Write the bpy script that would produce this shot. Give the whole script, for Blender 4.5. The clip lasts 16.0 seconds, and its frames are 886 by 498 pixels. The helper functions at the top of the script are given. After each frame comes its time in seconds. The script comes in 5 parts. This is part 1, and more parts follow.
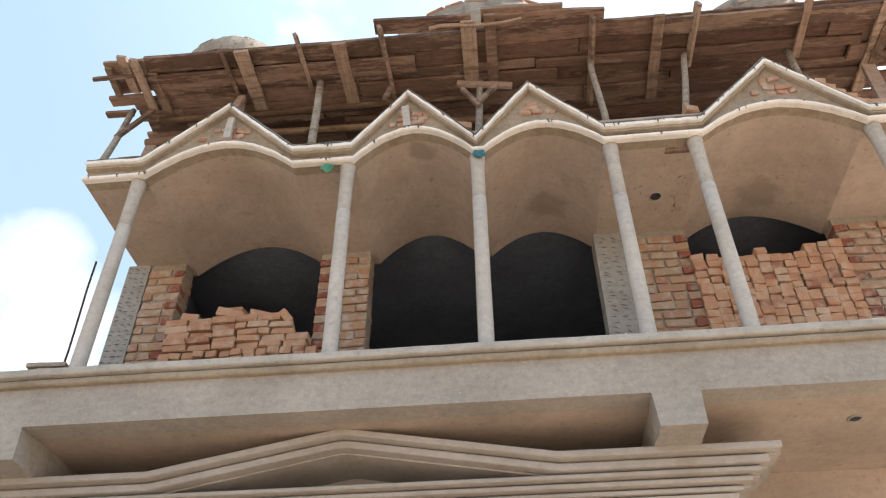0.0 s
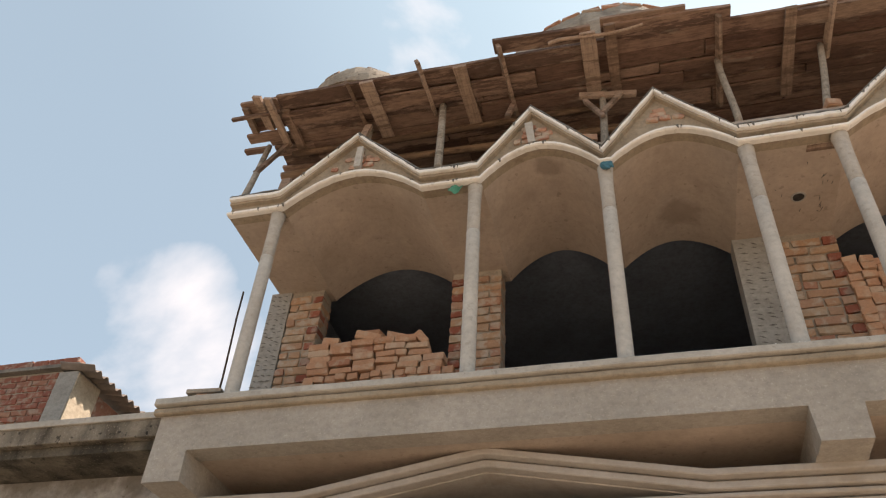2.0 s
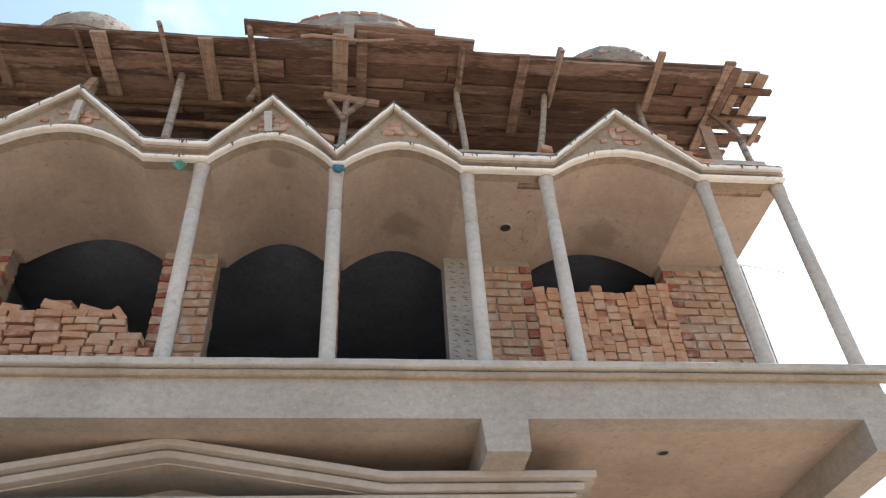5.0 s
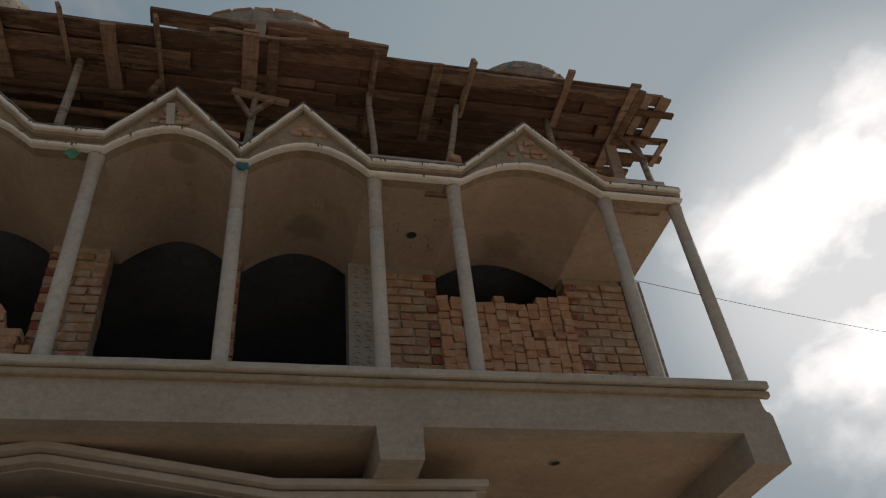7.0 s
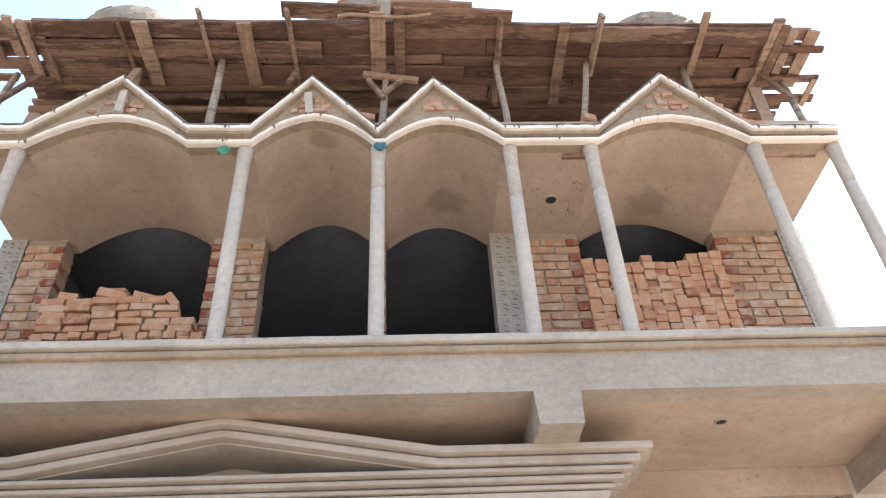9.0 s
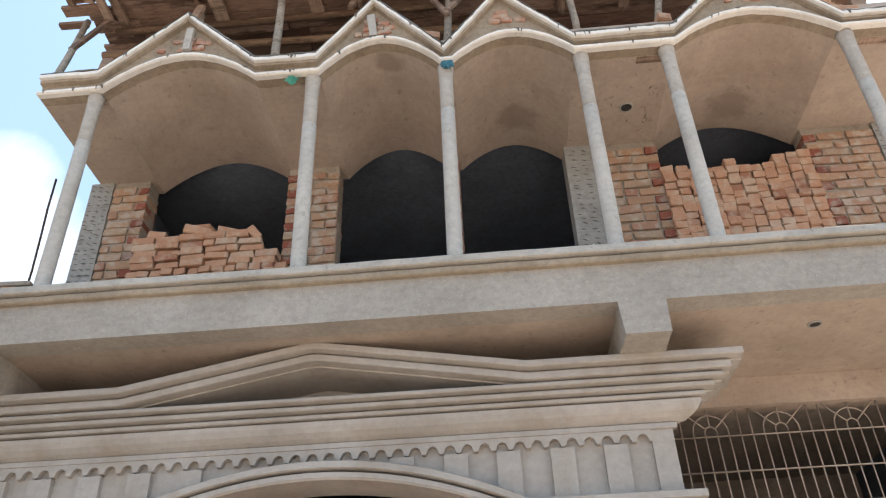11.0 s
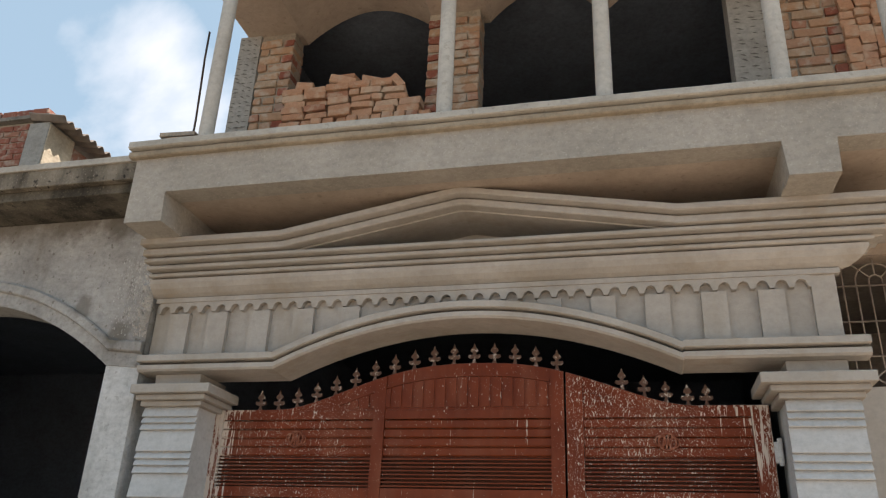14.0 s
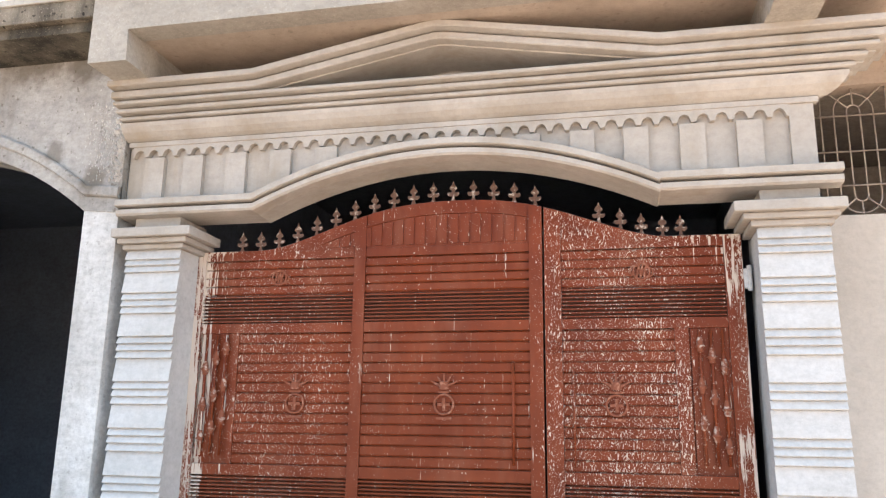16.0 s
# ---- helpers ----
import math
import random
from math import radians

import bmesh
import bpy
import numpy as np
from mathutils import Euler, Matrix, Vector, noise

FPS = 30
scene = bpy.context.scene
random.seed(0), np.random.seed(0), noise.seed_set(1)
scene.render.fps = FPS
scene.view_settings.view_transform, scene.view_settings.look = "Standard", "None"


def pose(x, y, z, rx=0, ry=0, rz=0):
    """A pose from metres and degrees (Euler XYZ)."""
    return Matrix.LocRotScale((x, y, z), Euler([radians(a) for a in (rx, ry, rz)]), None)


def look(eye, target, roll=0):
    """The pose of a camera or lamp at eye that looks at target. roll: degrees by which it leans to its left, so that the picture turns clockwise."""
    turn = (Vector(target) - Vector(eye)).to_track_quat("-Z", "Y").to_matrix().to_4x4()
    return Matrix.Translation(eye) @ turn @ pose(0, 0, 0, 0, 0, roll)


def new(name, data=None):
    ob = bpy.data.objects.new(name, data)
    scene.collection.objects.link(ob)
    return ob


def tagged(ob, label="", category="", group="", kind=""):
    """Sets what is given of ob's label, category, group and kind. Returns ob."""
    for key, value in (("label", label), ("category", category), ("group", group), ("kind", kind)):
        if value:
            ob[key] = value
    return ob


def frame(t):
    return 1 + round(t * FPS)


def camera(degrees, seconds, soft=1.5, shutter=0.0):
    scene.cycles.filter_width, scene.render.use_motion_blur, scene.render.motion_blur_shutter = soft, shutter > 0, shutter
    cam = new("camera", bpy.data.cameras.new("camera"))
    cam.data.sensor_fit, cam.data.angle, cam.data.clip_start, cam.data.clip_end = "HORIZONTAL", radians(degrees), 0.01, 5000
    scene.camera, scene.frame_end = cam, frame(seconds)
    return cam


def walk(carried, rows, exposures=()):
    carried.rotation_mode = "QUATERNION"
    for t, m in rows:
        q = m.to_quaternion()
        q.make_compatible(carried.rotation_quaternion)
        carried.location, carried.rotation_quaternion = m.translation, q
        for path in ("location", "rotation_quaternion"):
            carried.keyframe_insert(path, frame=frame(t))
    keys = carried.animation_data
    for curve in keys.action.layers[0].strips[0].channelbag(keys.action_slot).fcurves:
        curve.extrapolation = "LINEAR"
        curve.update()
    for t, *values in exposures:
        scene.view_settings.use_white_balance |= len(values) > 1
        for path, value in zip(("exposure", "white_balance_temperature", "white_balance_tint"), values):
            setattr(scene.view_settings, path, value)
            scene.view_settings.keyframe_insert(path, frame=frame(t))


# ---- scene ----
cam = camera(58.8, 16.0, soft=1.2)
PATH = [
    (0, (0.625, 0.148, 1.664), (0.481, 1.678, 2.944), -0.5),
    (0.5, (0.59, 0.134, 1.664), (0.375, 1.671, 2.926), 0.8),
    (1, (0.571, 0.125, 1.665), (0.232, 1.621, 2.948), 2.7),
    (1.5, (0.568, 0.123, 1.668), (0.127, 1.586, 2.959), 4.2),
    (2, (0.586, 0.124, 1.667), (0.135, 1.573, 2.97), 4.3),
    (2.5, (0.603, 0.131, 1.668), (0.251, 1.586, 2.994), 2.8),
    (3, (0.636, 0.144, 1.671), (0.375, 1.609, 3.007), 1.8),
    (3.5, (0.645, 0.141, 1.665), (0.491, 1.623, 2.999), 0.9),
    (4, (0.658, 0.141, 1.667), (0.604, 1.641, 2.989), -0.5),
    (4.5, (0.659, 0.121, 1.675), (0.741, 1.631, 2.984), -2.3),
    (5, (0.67, 0.088, 1.677), (0.887, 1.601, 2.968), -3.8),
    (5.2, (0.68, 0.071, 1.679), (0.941, 1.58, 2.966), -4.3),
    (7.3, (0.733, 0.113, 1.684), (1.17, 1.573, 2.979), -6.9),
    (7.5, (0.728, 0.116, 1.684), (1.151, 1.576, 2.984), -6.8),
    (8, (0.716, 0.111, 1.679), (1.047, 1.585, 2.989), -5.6),
    (8.5, (0.695, 0.13, 1.678), (0.916, 1.639, 2.971), -4.3),
    (9, (0.679, 0.148, 1.668), (0.779, 1.698, 2.928), -3.1),
    (9.2, (0.682, 0.158, 1.66), (0.73, 1.729, 2.897), -2.8),
    (11.5, (0.652, 0.202, 1.654), (0.541, 1.88, 2.737), -2.0),
    (12, (0.635, 0.207, 1.644), (0.494, 1.91, 2.683), -1.0),
    (12.5, (0.615, 0.209, 1.636), (0.386, 1.938, 2.614), -0.0),
    (13, (0.608, 0.226, 1.624), (0.27, 1.984, 2.517), 1.0),
    (13.5, (0.598, 0.232, 1.606), (0.188, 2.002, 2.441), 2.1),
    (14, (0.583, 0.228, 1.596), (0.128, 2.007, 2.391), 2.5),
    (14.5, (0.563, 0.229, 1.576), (0.101, 2.024, 2.328), 2.5),
    (15, (0.59, 0.249, 1.559), (0.13, 2.08, 2.217), 1.9),
    (15.5, (0.59, 0.251, 1.541), (0.136, 2.121, 2.088), 1.1),
    (16, (0.579, 0.261, 1.513), (0.16, 2.166, 1.955), 0.8),
]
EXPOSURES = [(0, 1.01, 6500, 18), (0.5, 0.82, 6600, 18), (1, 0.66, 6700, 18), (1.5, 0.56, 7050, 20), (2, 0.51, 7200, 20), (2.5, 0.51, 7200, 20), (3, 0.53, 7200, 20), (3.5, 0.80, 6900, 20), (4, 1.06, 6150, 18), (4.5, 0.99, 6150, 18), (5, 0.86, 6150, 18), (5.2, 0.79, 6200, 18), (7.3, -1.32, 7050, 18), (7.5, -1.22, 7050, 18), (8, -0.59, 7000, 18), (8.5, 0.84, 6350, 20), (9, 1.39, 6150, 20), (9.2, 1.39, 6150, 20), (11.3, 1.01, 6050, 16), (11.5, 0.98, 6050, 16), (12, 0.86, 6050, 14), (12.5, 0.66, 6250, 15), (13, 0.61, 6400, 15), (13.5, 0.56, 6450, 15), (14, 0.56, 6600, 15), (14.5, 0.78, 6680, 15), (15, 1.01, 6550, 20), (15.5, 1.49, 6450, 20), (16, 1.92, 6450, 20)]
walk(cam, [(t, look(eye, target, roll)) for t, eye, target, roll in PATH], EXPOSURES)

# ---- world and sun ----
SUN_DIR = Vector((0.60, 0.27, 0.76)).normalized()
# sun glow added to the sky, aimed apart from SUN_DIR
GLOW_DIR = (0.675, 0.53, 0.52)


def make_world():
    w = bpy.data.worlds.new("sky")
    scene.world = w
    w.use_nodes = True
    nt = w.node_tree
    nt.nodes.clear()
    N, L = nt.nodes.new, nt.links.new
    out, bg = N("ShaderNodeOutputWorld"), N("ShaderNodeBackground")
    sky = N("ShaderNodeTexSky")
    sky.sky_type = "NISHITA"
    sky.sun_disc = False
    sky.sun_elevation = math.asin(SUN_DIR.z)
    sky.sun_rotation = math.atan2(SUN_DIR.x, SUN_DIR.y)
    sky.dust_density, sky.air_density, sky.ozone_density = 2.0, 1.0, 1.6
    tc = N("ShaderNodeTexCoord")
    # broken cumulus: fractal noise over the direction, denser towards the sun
    mp = N("ShaderNodeMapping")
    mp.inputs["Scale"].default_value = (1.0, 1.0, 1.25)
    mp.inputs["Location"].default_value = CLOUD_AT
    noi = N("ShaderNodeTexNoise")
    noi.inputs["Scale"].default_value, noi.inputs["Detail"].default_value = 2.1, 9.0
    noi.inputs["Roughness"].default_value, noi.inputs["Distortion"].default_value = 0.52, 0.25
    L(tc.outputs["Generated"], mp.inputs["Vector"])
    L(mp.outputs["Vector"], noi.inputs["Vector"])

    def lobe(d, lo, hi):
        dot = N("ShaderNodeVectorMath")
        dot.operation = "DOT_PRODUCT"
        dot.inputs[1].default_value = Vector(d).normalized()
        L(tc.outputs["Generated"], dot.inputs[0])
        mr = N("ShaderNodeMapRange")
        mr.interpolation_type = "SMOOTHSTEP"
        mr.inputs["From Min"].default_value, mr.inputs["From Max"].default_value = lo, hi
        L(dot.outputs["Value"], mr.inputs["Value"])
        return mr.outputs["Result"]

    def calc(op, a, b):
        m = N("ShaderNodeMath")
        m.operation = op
        for i, v in enumerate((a, b)):
            if isinstance(v, float):
                m.inputs[i].default_value = v
            else:
                L(v, m.inputs[i])
        return m.outputs["Value"]

    dens = noi.outputs["Fac"]
    for d, lo, hi, gain in CLOUDS:
        dens = calc("ADD", dens, calc("MULTIPLY", lobe(d, lo, hi), gain))
    ramp = N("ShaderNodeValToRGB")
    ramp.color_ramp.elements[0].position, ramp.color_ramp.elements[1].position = 0.62, 0.74
    L(dens, ramp.inputs["Fac"])
    glow = lobe(SUN_DIR, 0.35, 1.0)
    haze = calc("ADD", calc("MULTIPLY", glow, 0.55), HAZE)
    veil = N("ShaderNodeMixRGB")
    veil.inputs["Color2"].default_value = (4.5, 6.4, 7.5, 1)
    L(haze, veil.inputs["Fac"])
    L(sky.outputs["Color"], veil.inputs["Color1"])
    mix = N("ShaderNodeMixRGB")
    mix.inputs["Color2"].default_value = (8.0, 8.2, 8.4, 1)
    L(ramp.outputs["Color"], mix.inputs["Fac"])
    L(veil.outputs["Color"], mix.inputs["Color1"])
    halo = calc("ADD", calc("MULTIPLY", lobe(GLOW_DIR, 0.62, 1.0), 1.2 * GLOW), calc("MULTIPLY", lobe(GLOW_DIR, 0.955, 1.0), 5.0 * GLOW))
    rim = N("ShaderNodeValToRGB")
    rim.color_ramp.elements.new(0.66)
    for el, (p, v) in zip(rim.color_ramp.elements, ((0.56, 0.0), (0.65, 1.0), (0.78, 0.25))):
        el.position, el.color = p, (v, v, v, 1)
    L(dens, rim.inputs["Fac"])
    shine = calc("MULTIPLY", halo, calc("ADD", calc("MULTIPLY", rim.outputs["Color"], 0.6), 0.34))
    add = N("ShaderNodeMixRGB")
    add.blend_type = "ADD"
    add.inputs["Fac"].default_value = 1.0
    tint = N("ShaderNodeMixRGB")
    tint.blend_type = "MULTIPLY"
    tint.inputs["Fac"].default_value = 1.0
    tint.inputs["Color1"].default_value = (1.0, 0.97, 0.93, 1)
    L(shine, tint.inputs["Color2"])
    L(mix.outputs["Color"], add.inputs["Color1"])
    L(tint.outputs["Color"], add.inputs["Color2"])
    L(add.outputs["Color"], bg.inputs["Color"])
    bg.inputs["Strength"].default_value = SKY
    L(bg.outputs["Background"], out.inputs["Surface"])


SKY, HAZE, GLOW = 0.10, 0.53, 5.5
CLOUD_AT = (3.1, 1.7, 0.4)
CLOUDS = [((-0.545, 0.66, 0.515), 0.981, 1.0, 0.32), ((-0.21, 0.535, 0.82), 0.990, 1.0, 0.22), ((-0.30, 0.55, 0.78), 0.80, 0.99, -0.12), ((0.62, 0.5, 0.6), 0.84, 1.0, 0.06)]
make_world()
sun = new("sun", bpy.data.lights.new("sun", "SUN"))
sun.data.energy, sun.data.angle, sun.data.color = 5.0, radians(0.6), (1.0, 0.94, 0.85)
sun.matrix_world = look(SUN_DIR * 30, (0, 0, 0))

# ---- materials ----


class Nodes:
    def __init__(self, name):
        self.m = bpy.data.materials.new(name)
        self.m.use_nodes = True
        self.t = self.m.node_tree
        self.b = self.t.nodes["Principled BSDF"]
        self.pos = self.t.nodes.new("ShaderNodeNewGeometry").outputs["Position"]

    def n(self, kind):
        return self.t.nodes.new(kind)

    def link(self, a, b):
        self.t.links.new(a, b)

    def noise(self, scale, detail=5.0, stretch=(1, 1, 1), rough=0.55, shift=0.0):
        mp = self.n("ShaderNodeMapping")
        mp.inputs["Scale"].default_value = stretch
        mp.inputs["Location"].default_value = (shift, shift * 0.7, shift * 1.3)
        self.link(self.pos, mp.inputs["Vector"])
        o = self.n("ShaderNodeTexNoise")
        o.inputs["Scale"].default_value, o.inputs["Detail"].default_value, o.inputs["Roughness"].default_value = scale, detail, rough
        self.link(mp.outputs["Vector"], o.inputs["Vector"])
        return o.outputs["Fac"]

    def ramp(self, fac, stops):
        r = self.n("ShaderNodeValToRGB")
        e = r.color_ramp.elements
        while len(e) < len(stops):
            e.new(0.5)
        for el, (p, c) in zip(e, stops):
            el.position = p
            el.color = (*c, 1) if isinstance(c, tuple) else (c, c, c, 1)
        self.link(fac, r.inputs["Fac"])
        return r.outputs["Color"]

    def mix(self, fac, a, b, mode="MIX"):
        x = self.n("ShaderNodeMixRGB")
        x.blend_type = mode
        for s, v in zip(x.inputs, (fac, a, b)):
            if isinstance(v, (int, float)):
                s.default_value = v
            elif isinstance(v, tuple):
                s.default_value = (*v, 1)
            else:
                self.link(v, s)
        return x.outputs["Color"]

    def random(self):
        return self.n("ShaderNodeObjectInfo").outputs["Random"]

    def island(self):
        return self.n("ShaderNodeNewGeometry").outputs["Random Per Island"]

    def calc(self, op, a, b):
        m = self.n("ShaderNodeMath")
        m.operation = op
        for i, v in enumerate((a, b)):
            if isinstance(v, (int, float)):
                m.inputs[i].default_value = v
            else:
                self.link(v, m.inputs[i])
        return m.outputs["Value"]

    def axis(self, k):
        s = self.n("ShaderNodeSeparateXYZ")
        self.link(self.pos, s.inputs["Vector"])
        return s.outputs[k]

    def done(self, color, rough=0.85, bump=(), metal=0.0, spec=0.3):
        self.link(color, self.b.inputs["Base Color"]) if not isinstance(color, tuple) else setattr(self.b.inputs["Base Color"], "default_value", (*color, 1))
        if isinstance(rough, float):
            self.b.inputs["Roughness"].default_value = rough
        else:
            self.link(rough, self.b.inputs["Roughness"])
        self.b.inputs["Metallic"].default_value = metal
        self.b.inputs["Specular IOR Level"].default_value = spec
        prev = None
        for h, strength, dist in bump:
            bp = self.n("ShaderNodeBump")
            bp.inputs["Strength"].default_value, bp.inputs["Distance"].default_value = strength, dist
            self.link(h, bp.inputs["Height"])
            if prev:
                self.link(prev, bp.inputs["Normal"])
            prev = bp.outputs["Normal"]
        if prev:
            self.link(prev, self.b.inputs["Normal"])
        return self.m


def plaster(name, light, dark, stain, stain_from=0.58, streak=0.5, pock=0.0, rough=0.9, grit=0.5, damp=(), mottle=1.0, fleck=0.0, dots=0.0):
    k = Nodes(name)
    c = k.ramp(k.noise(2.2, 6), [(0.32, dark), (0.68, light)])
    c = k.mix(0.75 * mottle, c, k.ramp(k.noise(26, 5, rough=0.75), [(0.28, 0.60), (0.55, 0.95), (0.75, 1.08)]), "MULTIPLY")
    c = k.mix(0.45 * mottle, c, k.ramp(k.noise(9, 6, (1.0, 1.0, 2.6), rough=0.7, shift=6.0), [(0.32, 0.62), (0.6, 1.0)]), "MULTIPLY")
    c = k.mix(k.ramp(k.noise(5.0, 7, (1, 1, 0.22), shift=4.0), [(stain_from, 0.0), (stain_from + 0.2, streak)]), c, stain)
    if pock:
        c = k.mix(k.ramp(k.noise(24, 3, shift=9.0), [(0.64, 0.0), (0.69, pock)]), c, stain)
    if fleck:
        c = k.mix(k.ramp(k.noise(75, 3, rough=0.6, shift=13.0), [(0.60, 0.0), (0.68, fleck)]), c, tuple(min(0.9, v * 1.45) for v in light))
        c = k.mix(k.ramp(k.noise(58, 3, rough=0.6, shift=21.0), [(0.61, 0.0), (0.68, fleck)]), c, tuple(v * 0.6 for v in dark))
    if dots:
        c = k.mix(k.ramp(k.noise(19, 2, rough=0.4, shift=17.0), [(0.70, 0.0), (0.725, dots)]), c, tuple(v * 0.5 for v in stain))
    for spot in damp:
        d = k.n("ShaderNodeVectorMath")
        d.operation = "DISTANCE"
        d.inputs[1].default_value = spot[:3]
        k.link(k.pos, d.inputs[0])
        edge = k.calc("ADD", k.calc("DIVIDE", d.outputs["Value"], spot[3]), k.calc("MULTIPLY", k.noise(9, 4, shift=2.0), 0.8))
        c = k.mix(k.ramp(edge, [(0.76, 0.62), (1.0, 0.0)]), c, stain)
    return k.done(c, rough, [(k.noise(7, 5), 0.3, 0.02), (k.noise(34, 5, rough=0.7), grit * 0.7, 0.008), (k.noise(120, 4, rough=0.75), grit, 0.004)])


M_FASCIA = plaster("rough_cast_cement", (0.445, 0.405, 0.352), (0.36, 0.325, 0.278), (0.29, 0.26, 0.22), 0.62, 0.35, 0.25, grit=1.0, mottle=0.75, fleck=0.28)
# browner than the fascia cement: warm ground bounce is put into the colour
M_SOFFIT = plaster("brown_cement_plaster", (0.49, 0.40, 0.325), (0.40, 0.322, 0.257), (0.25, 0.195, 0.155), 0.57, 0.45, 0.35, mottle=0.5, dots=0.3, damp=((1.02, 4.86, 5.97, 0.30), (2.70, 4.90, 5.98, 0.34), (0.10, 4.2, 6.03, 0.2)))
M_PORTAL = plaster("smooth_grey_plaster", (0.46, 0.422, 0.378), (0.365, 0.328, 0.285), (0.29, 0.235, 0.165), 0.54, 0.5, 0.0, grit=0.25, mottle=0.45, damp=((-2.46, 4.25, 3.50, 0.22), (-2.44, 4.3, 3.36, 0.16)))
M_PIER = plaster("white_primed_plaster", (0.565, 0.56, 0.548), (0.49, 0.485, 0.47), (0.40, 0.39, 0.37), 0.60, 0.4, 0.0, grit=0.3, mottle=0.6)
M_TRIM = plaster("white_cement_trim", (0.86, 0.835, 0.785), (0.74, 0.705, 0.645), (0.36, 0.30, 0.22), 0.60, 0.5, 0.3, mottle=0.4)
M_COLUMN = plaster("grey_cast_column", (0.54, 0.505, 0.45), (0.46, 0.425, 0.375), (0.27, 0.24, 0.20), 0.56, 0.55, 0.35, mottle=0.65)
M_COLUMN_TOP = plaster("smeared_cast_column", (0.50, 0.46, 0.405), (0.40, 0.365, 0.315), (0.25, 0.225, 0.19), 0.54, 0.5, 0.4, mottle=0.7)
M_BAND = plaster("ochre_stained_cement", (0.41, 0.335, 0.245), (0.31, 0.245, 0.175), (0.17, 0.125, 0.085), 0.55, 0.6, 0.3)
M_OCHRE = plaster("ochre_ledge_cement", (0.40, 0.335, 0.25), (0.31, 0.255, 0.185), (0.20, 0.155, 0.105), 0.54, 0.6)
M_LEDGE = plaster("water_stained_ledge", (0.50, 0.465, 0.41), (0.38, 0.35, 0.30), (0.12, 0.11, 0.09), 0.66, 0.75, 0.3, mottle=0.7)
M_CREAM = plaster("cream_plaster_wall", (0.52, 0.485, 0.44), (0.455, 0.42, 0.375), (0.38, 0.345, 0.30), 0.62, 0.3, 0.0, grit=0.2, mottle=0.4)
M_OLDWALL = plaster("weathered_old_plaster", (0.50, 0.48, 0.45), (0.33, 0.31, 0.285), (0.12, 0.10, 0.075), 0.57, 0.65, 0.6, grit=1.0, mottle=1.0, damp=((-2.80, 4.5, 3.90, 0.36), (-3.2, 4.5, 3.95, 0.42), (-3.7, 4.5, 3.95, 0.45), (-2.66, 4.5, 3.02, 0.2), (-2.98, 4.5, 3.22, 0.17)))
M_EAVE = plaster("mouldy_concrete_eave", (0.35, 0.30, 0.235), (0.17, 0.138, 0.10), (0.035, 0.029, 0.021), 0.47, 0.9, 0.85, grit=1.0, fleck=0.5, dots=0.9)
M_MOULD = plaster("black_mould_concrete", (0.21, 0.18, 0.135), (0.075, 0.062, 0.046), (0.022, 0.019, 0.014), 0.45, 0.9, 0.85, grit=1.0, fleck=0.4)
M_JAMB = plaster("pale_limewashed_jamb", (0.66, 0.655, 0.64), (0.50, 0.49, 0.47), (0.27, 0.26, 0.24), 0.56, 0.5, 0.5)
M_SUNLIT_SKIN = plaster("cream_limewash", (0.56, 0.475, 0.355), (0.44, 0.36, 0.26), (0.42, 0.33, 0.23), 0.55, 0.5, 0.3)
M_CHIP = plaster("fresh_lime_chip", (0.80, 0.79, 0.77), (0.50, 0.47, 0.43), (0.25, 0.22, 0.18), 0.56, 0.5)
M_CAP = plaster("weathered_dark_cement", (0.27, 0.25, 0.22), (0.16, 0.145, 0.12), (0.08, 0.07, 0.055), 0.52, 0.7, 0.5)
M_RAW = plaster("raw_grey_concrete", (0.40, 0.385, 0.35), (0.31, 0.295, 0.265), (0.20, 0.19, 0.17), 0.6, 0.4, 0.4)
# darkened concrete: shade inside nicks and chisel cuts, also the soffit smears
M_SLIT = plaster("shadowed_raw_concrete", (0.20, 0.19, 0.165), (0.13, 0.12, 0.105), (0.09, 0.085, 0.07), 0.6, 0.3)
M_MORTAR = plaster("grey_mortar", (0.40, 0.345, 0.275), (0.31, 0.265, 0.21), (0.19, 0.16, 0.125), 0.57, 0.4, 0.4)
M_DOME = plaster("rough_dome_render", (0.44, 0.375, 0.295), (0.27, 0.22, 0.17), (0.11, 0.085, 0.065), 0.50, 0.75, 0.8, grit=1.0)
# interior shade is put into this dark blue-grey plaster colour
M_ROOM_SHADE = plaster("unlit_room_plaster", (0.165, 0.19, 0.23), (0.13, 0.15, 0.18), (0.10, 0.11, 0.125), 0.6, 0.3)
M_ROOM = plaster("bare_room_plaster", (0.46, 0.40, 0.335), (0.38, 0.33, 0.275), (0.27, 0.23, 0.19), 0.6, 0.3)
M_GROUND = plaster("dusty_earth_road", (0.56, 0.445, 0.335), (0.46, 0.36, 0.265), (0.33, 0.255, 0.19), 0.55, 0.5)


def brick_mat(name, stops, smear, amount):
    k = Nodes(name)
    c = k.ramp(k.random(), stops)
    c = k.mix(0.6, c, k.ramp(k.noise(45, 5, rough=0.7), [(0.28, 0.62), (0.7, 1.05)]), "MULTIPLY")
    c = k.mix(k.ramp(k.noise(13, 5, shift=3.0), [(0.49, 0.0), (0.62, amount)]), c, smear)
    return k.done(c, 0.92, [(k.noise(60, 5, rough=0.7), 0.6, 0.006), (k.noise(18, 4), 0.4, 0.01)], spec=0.2)


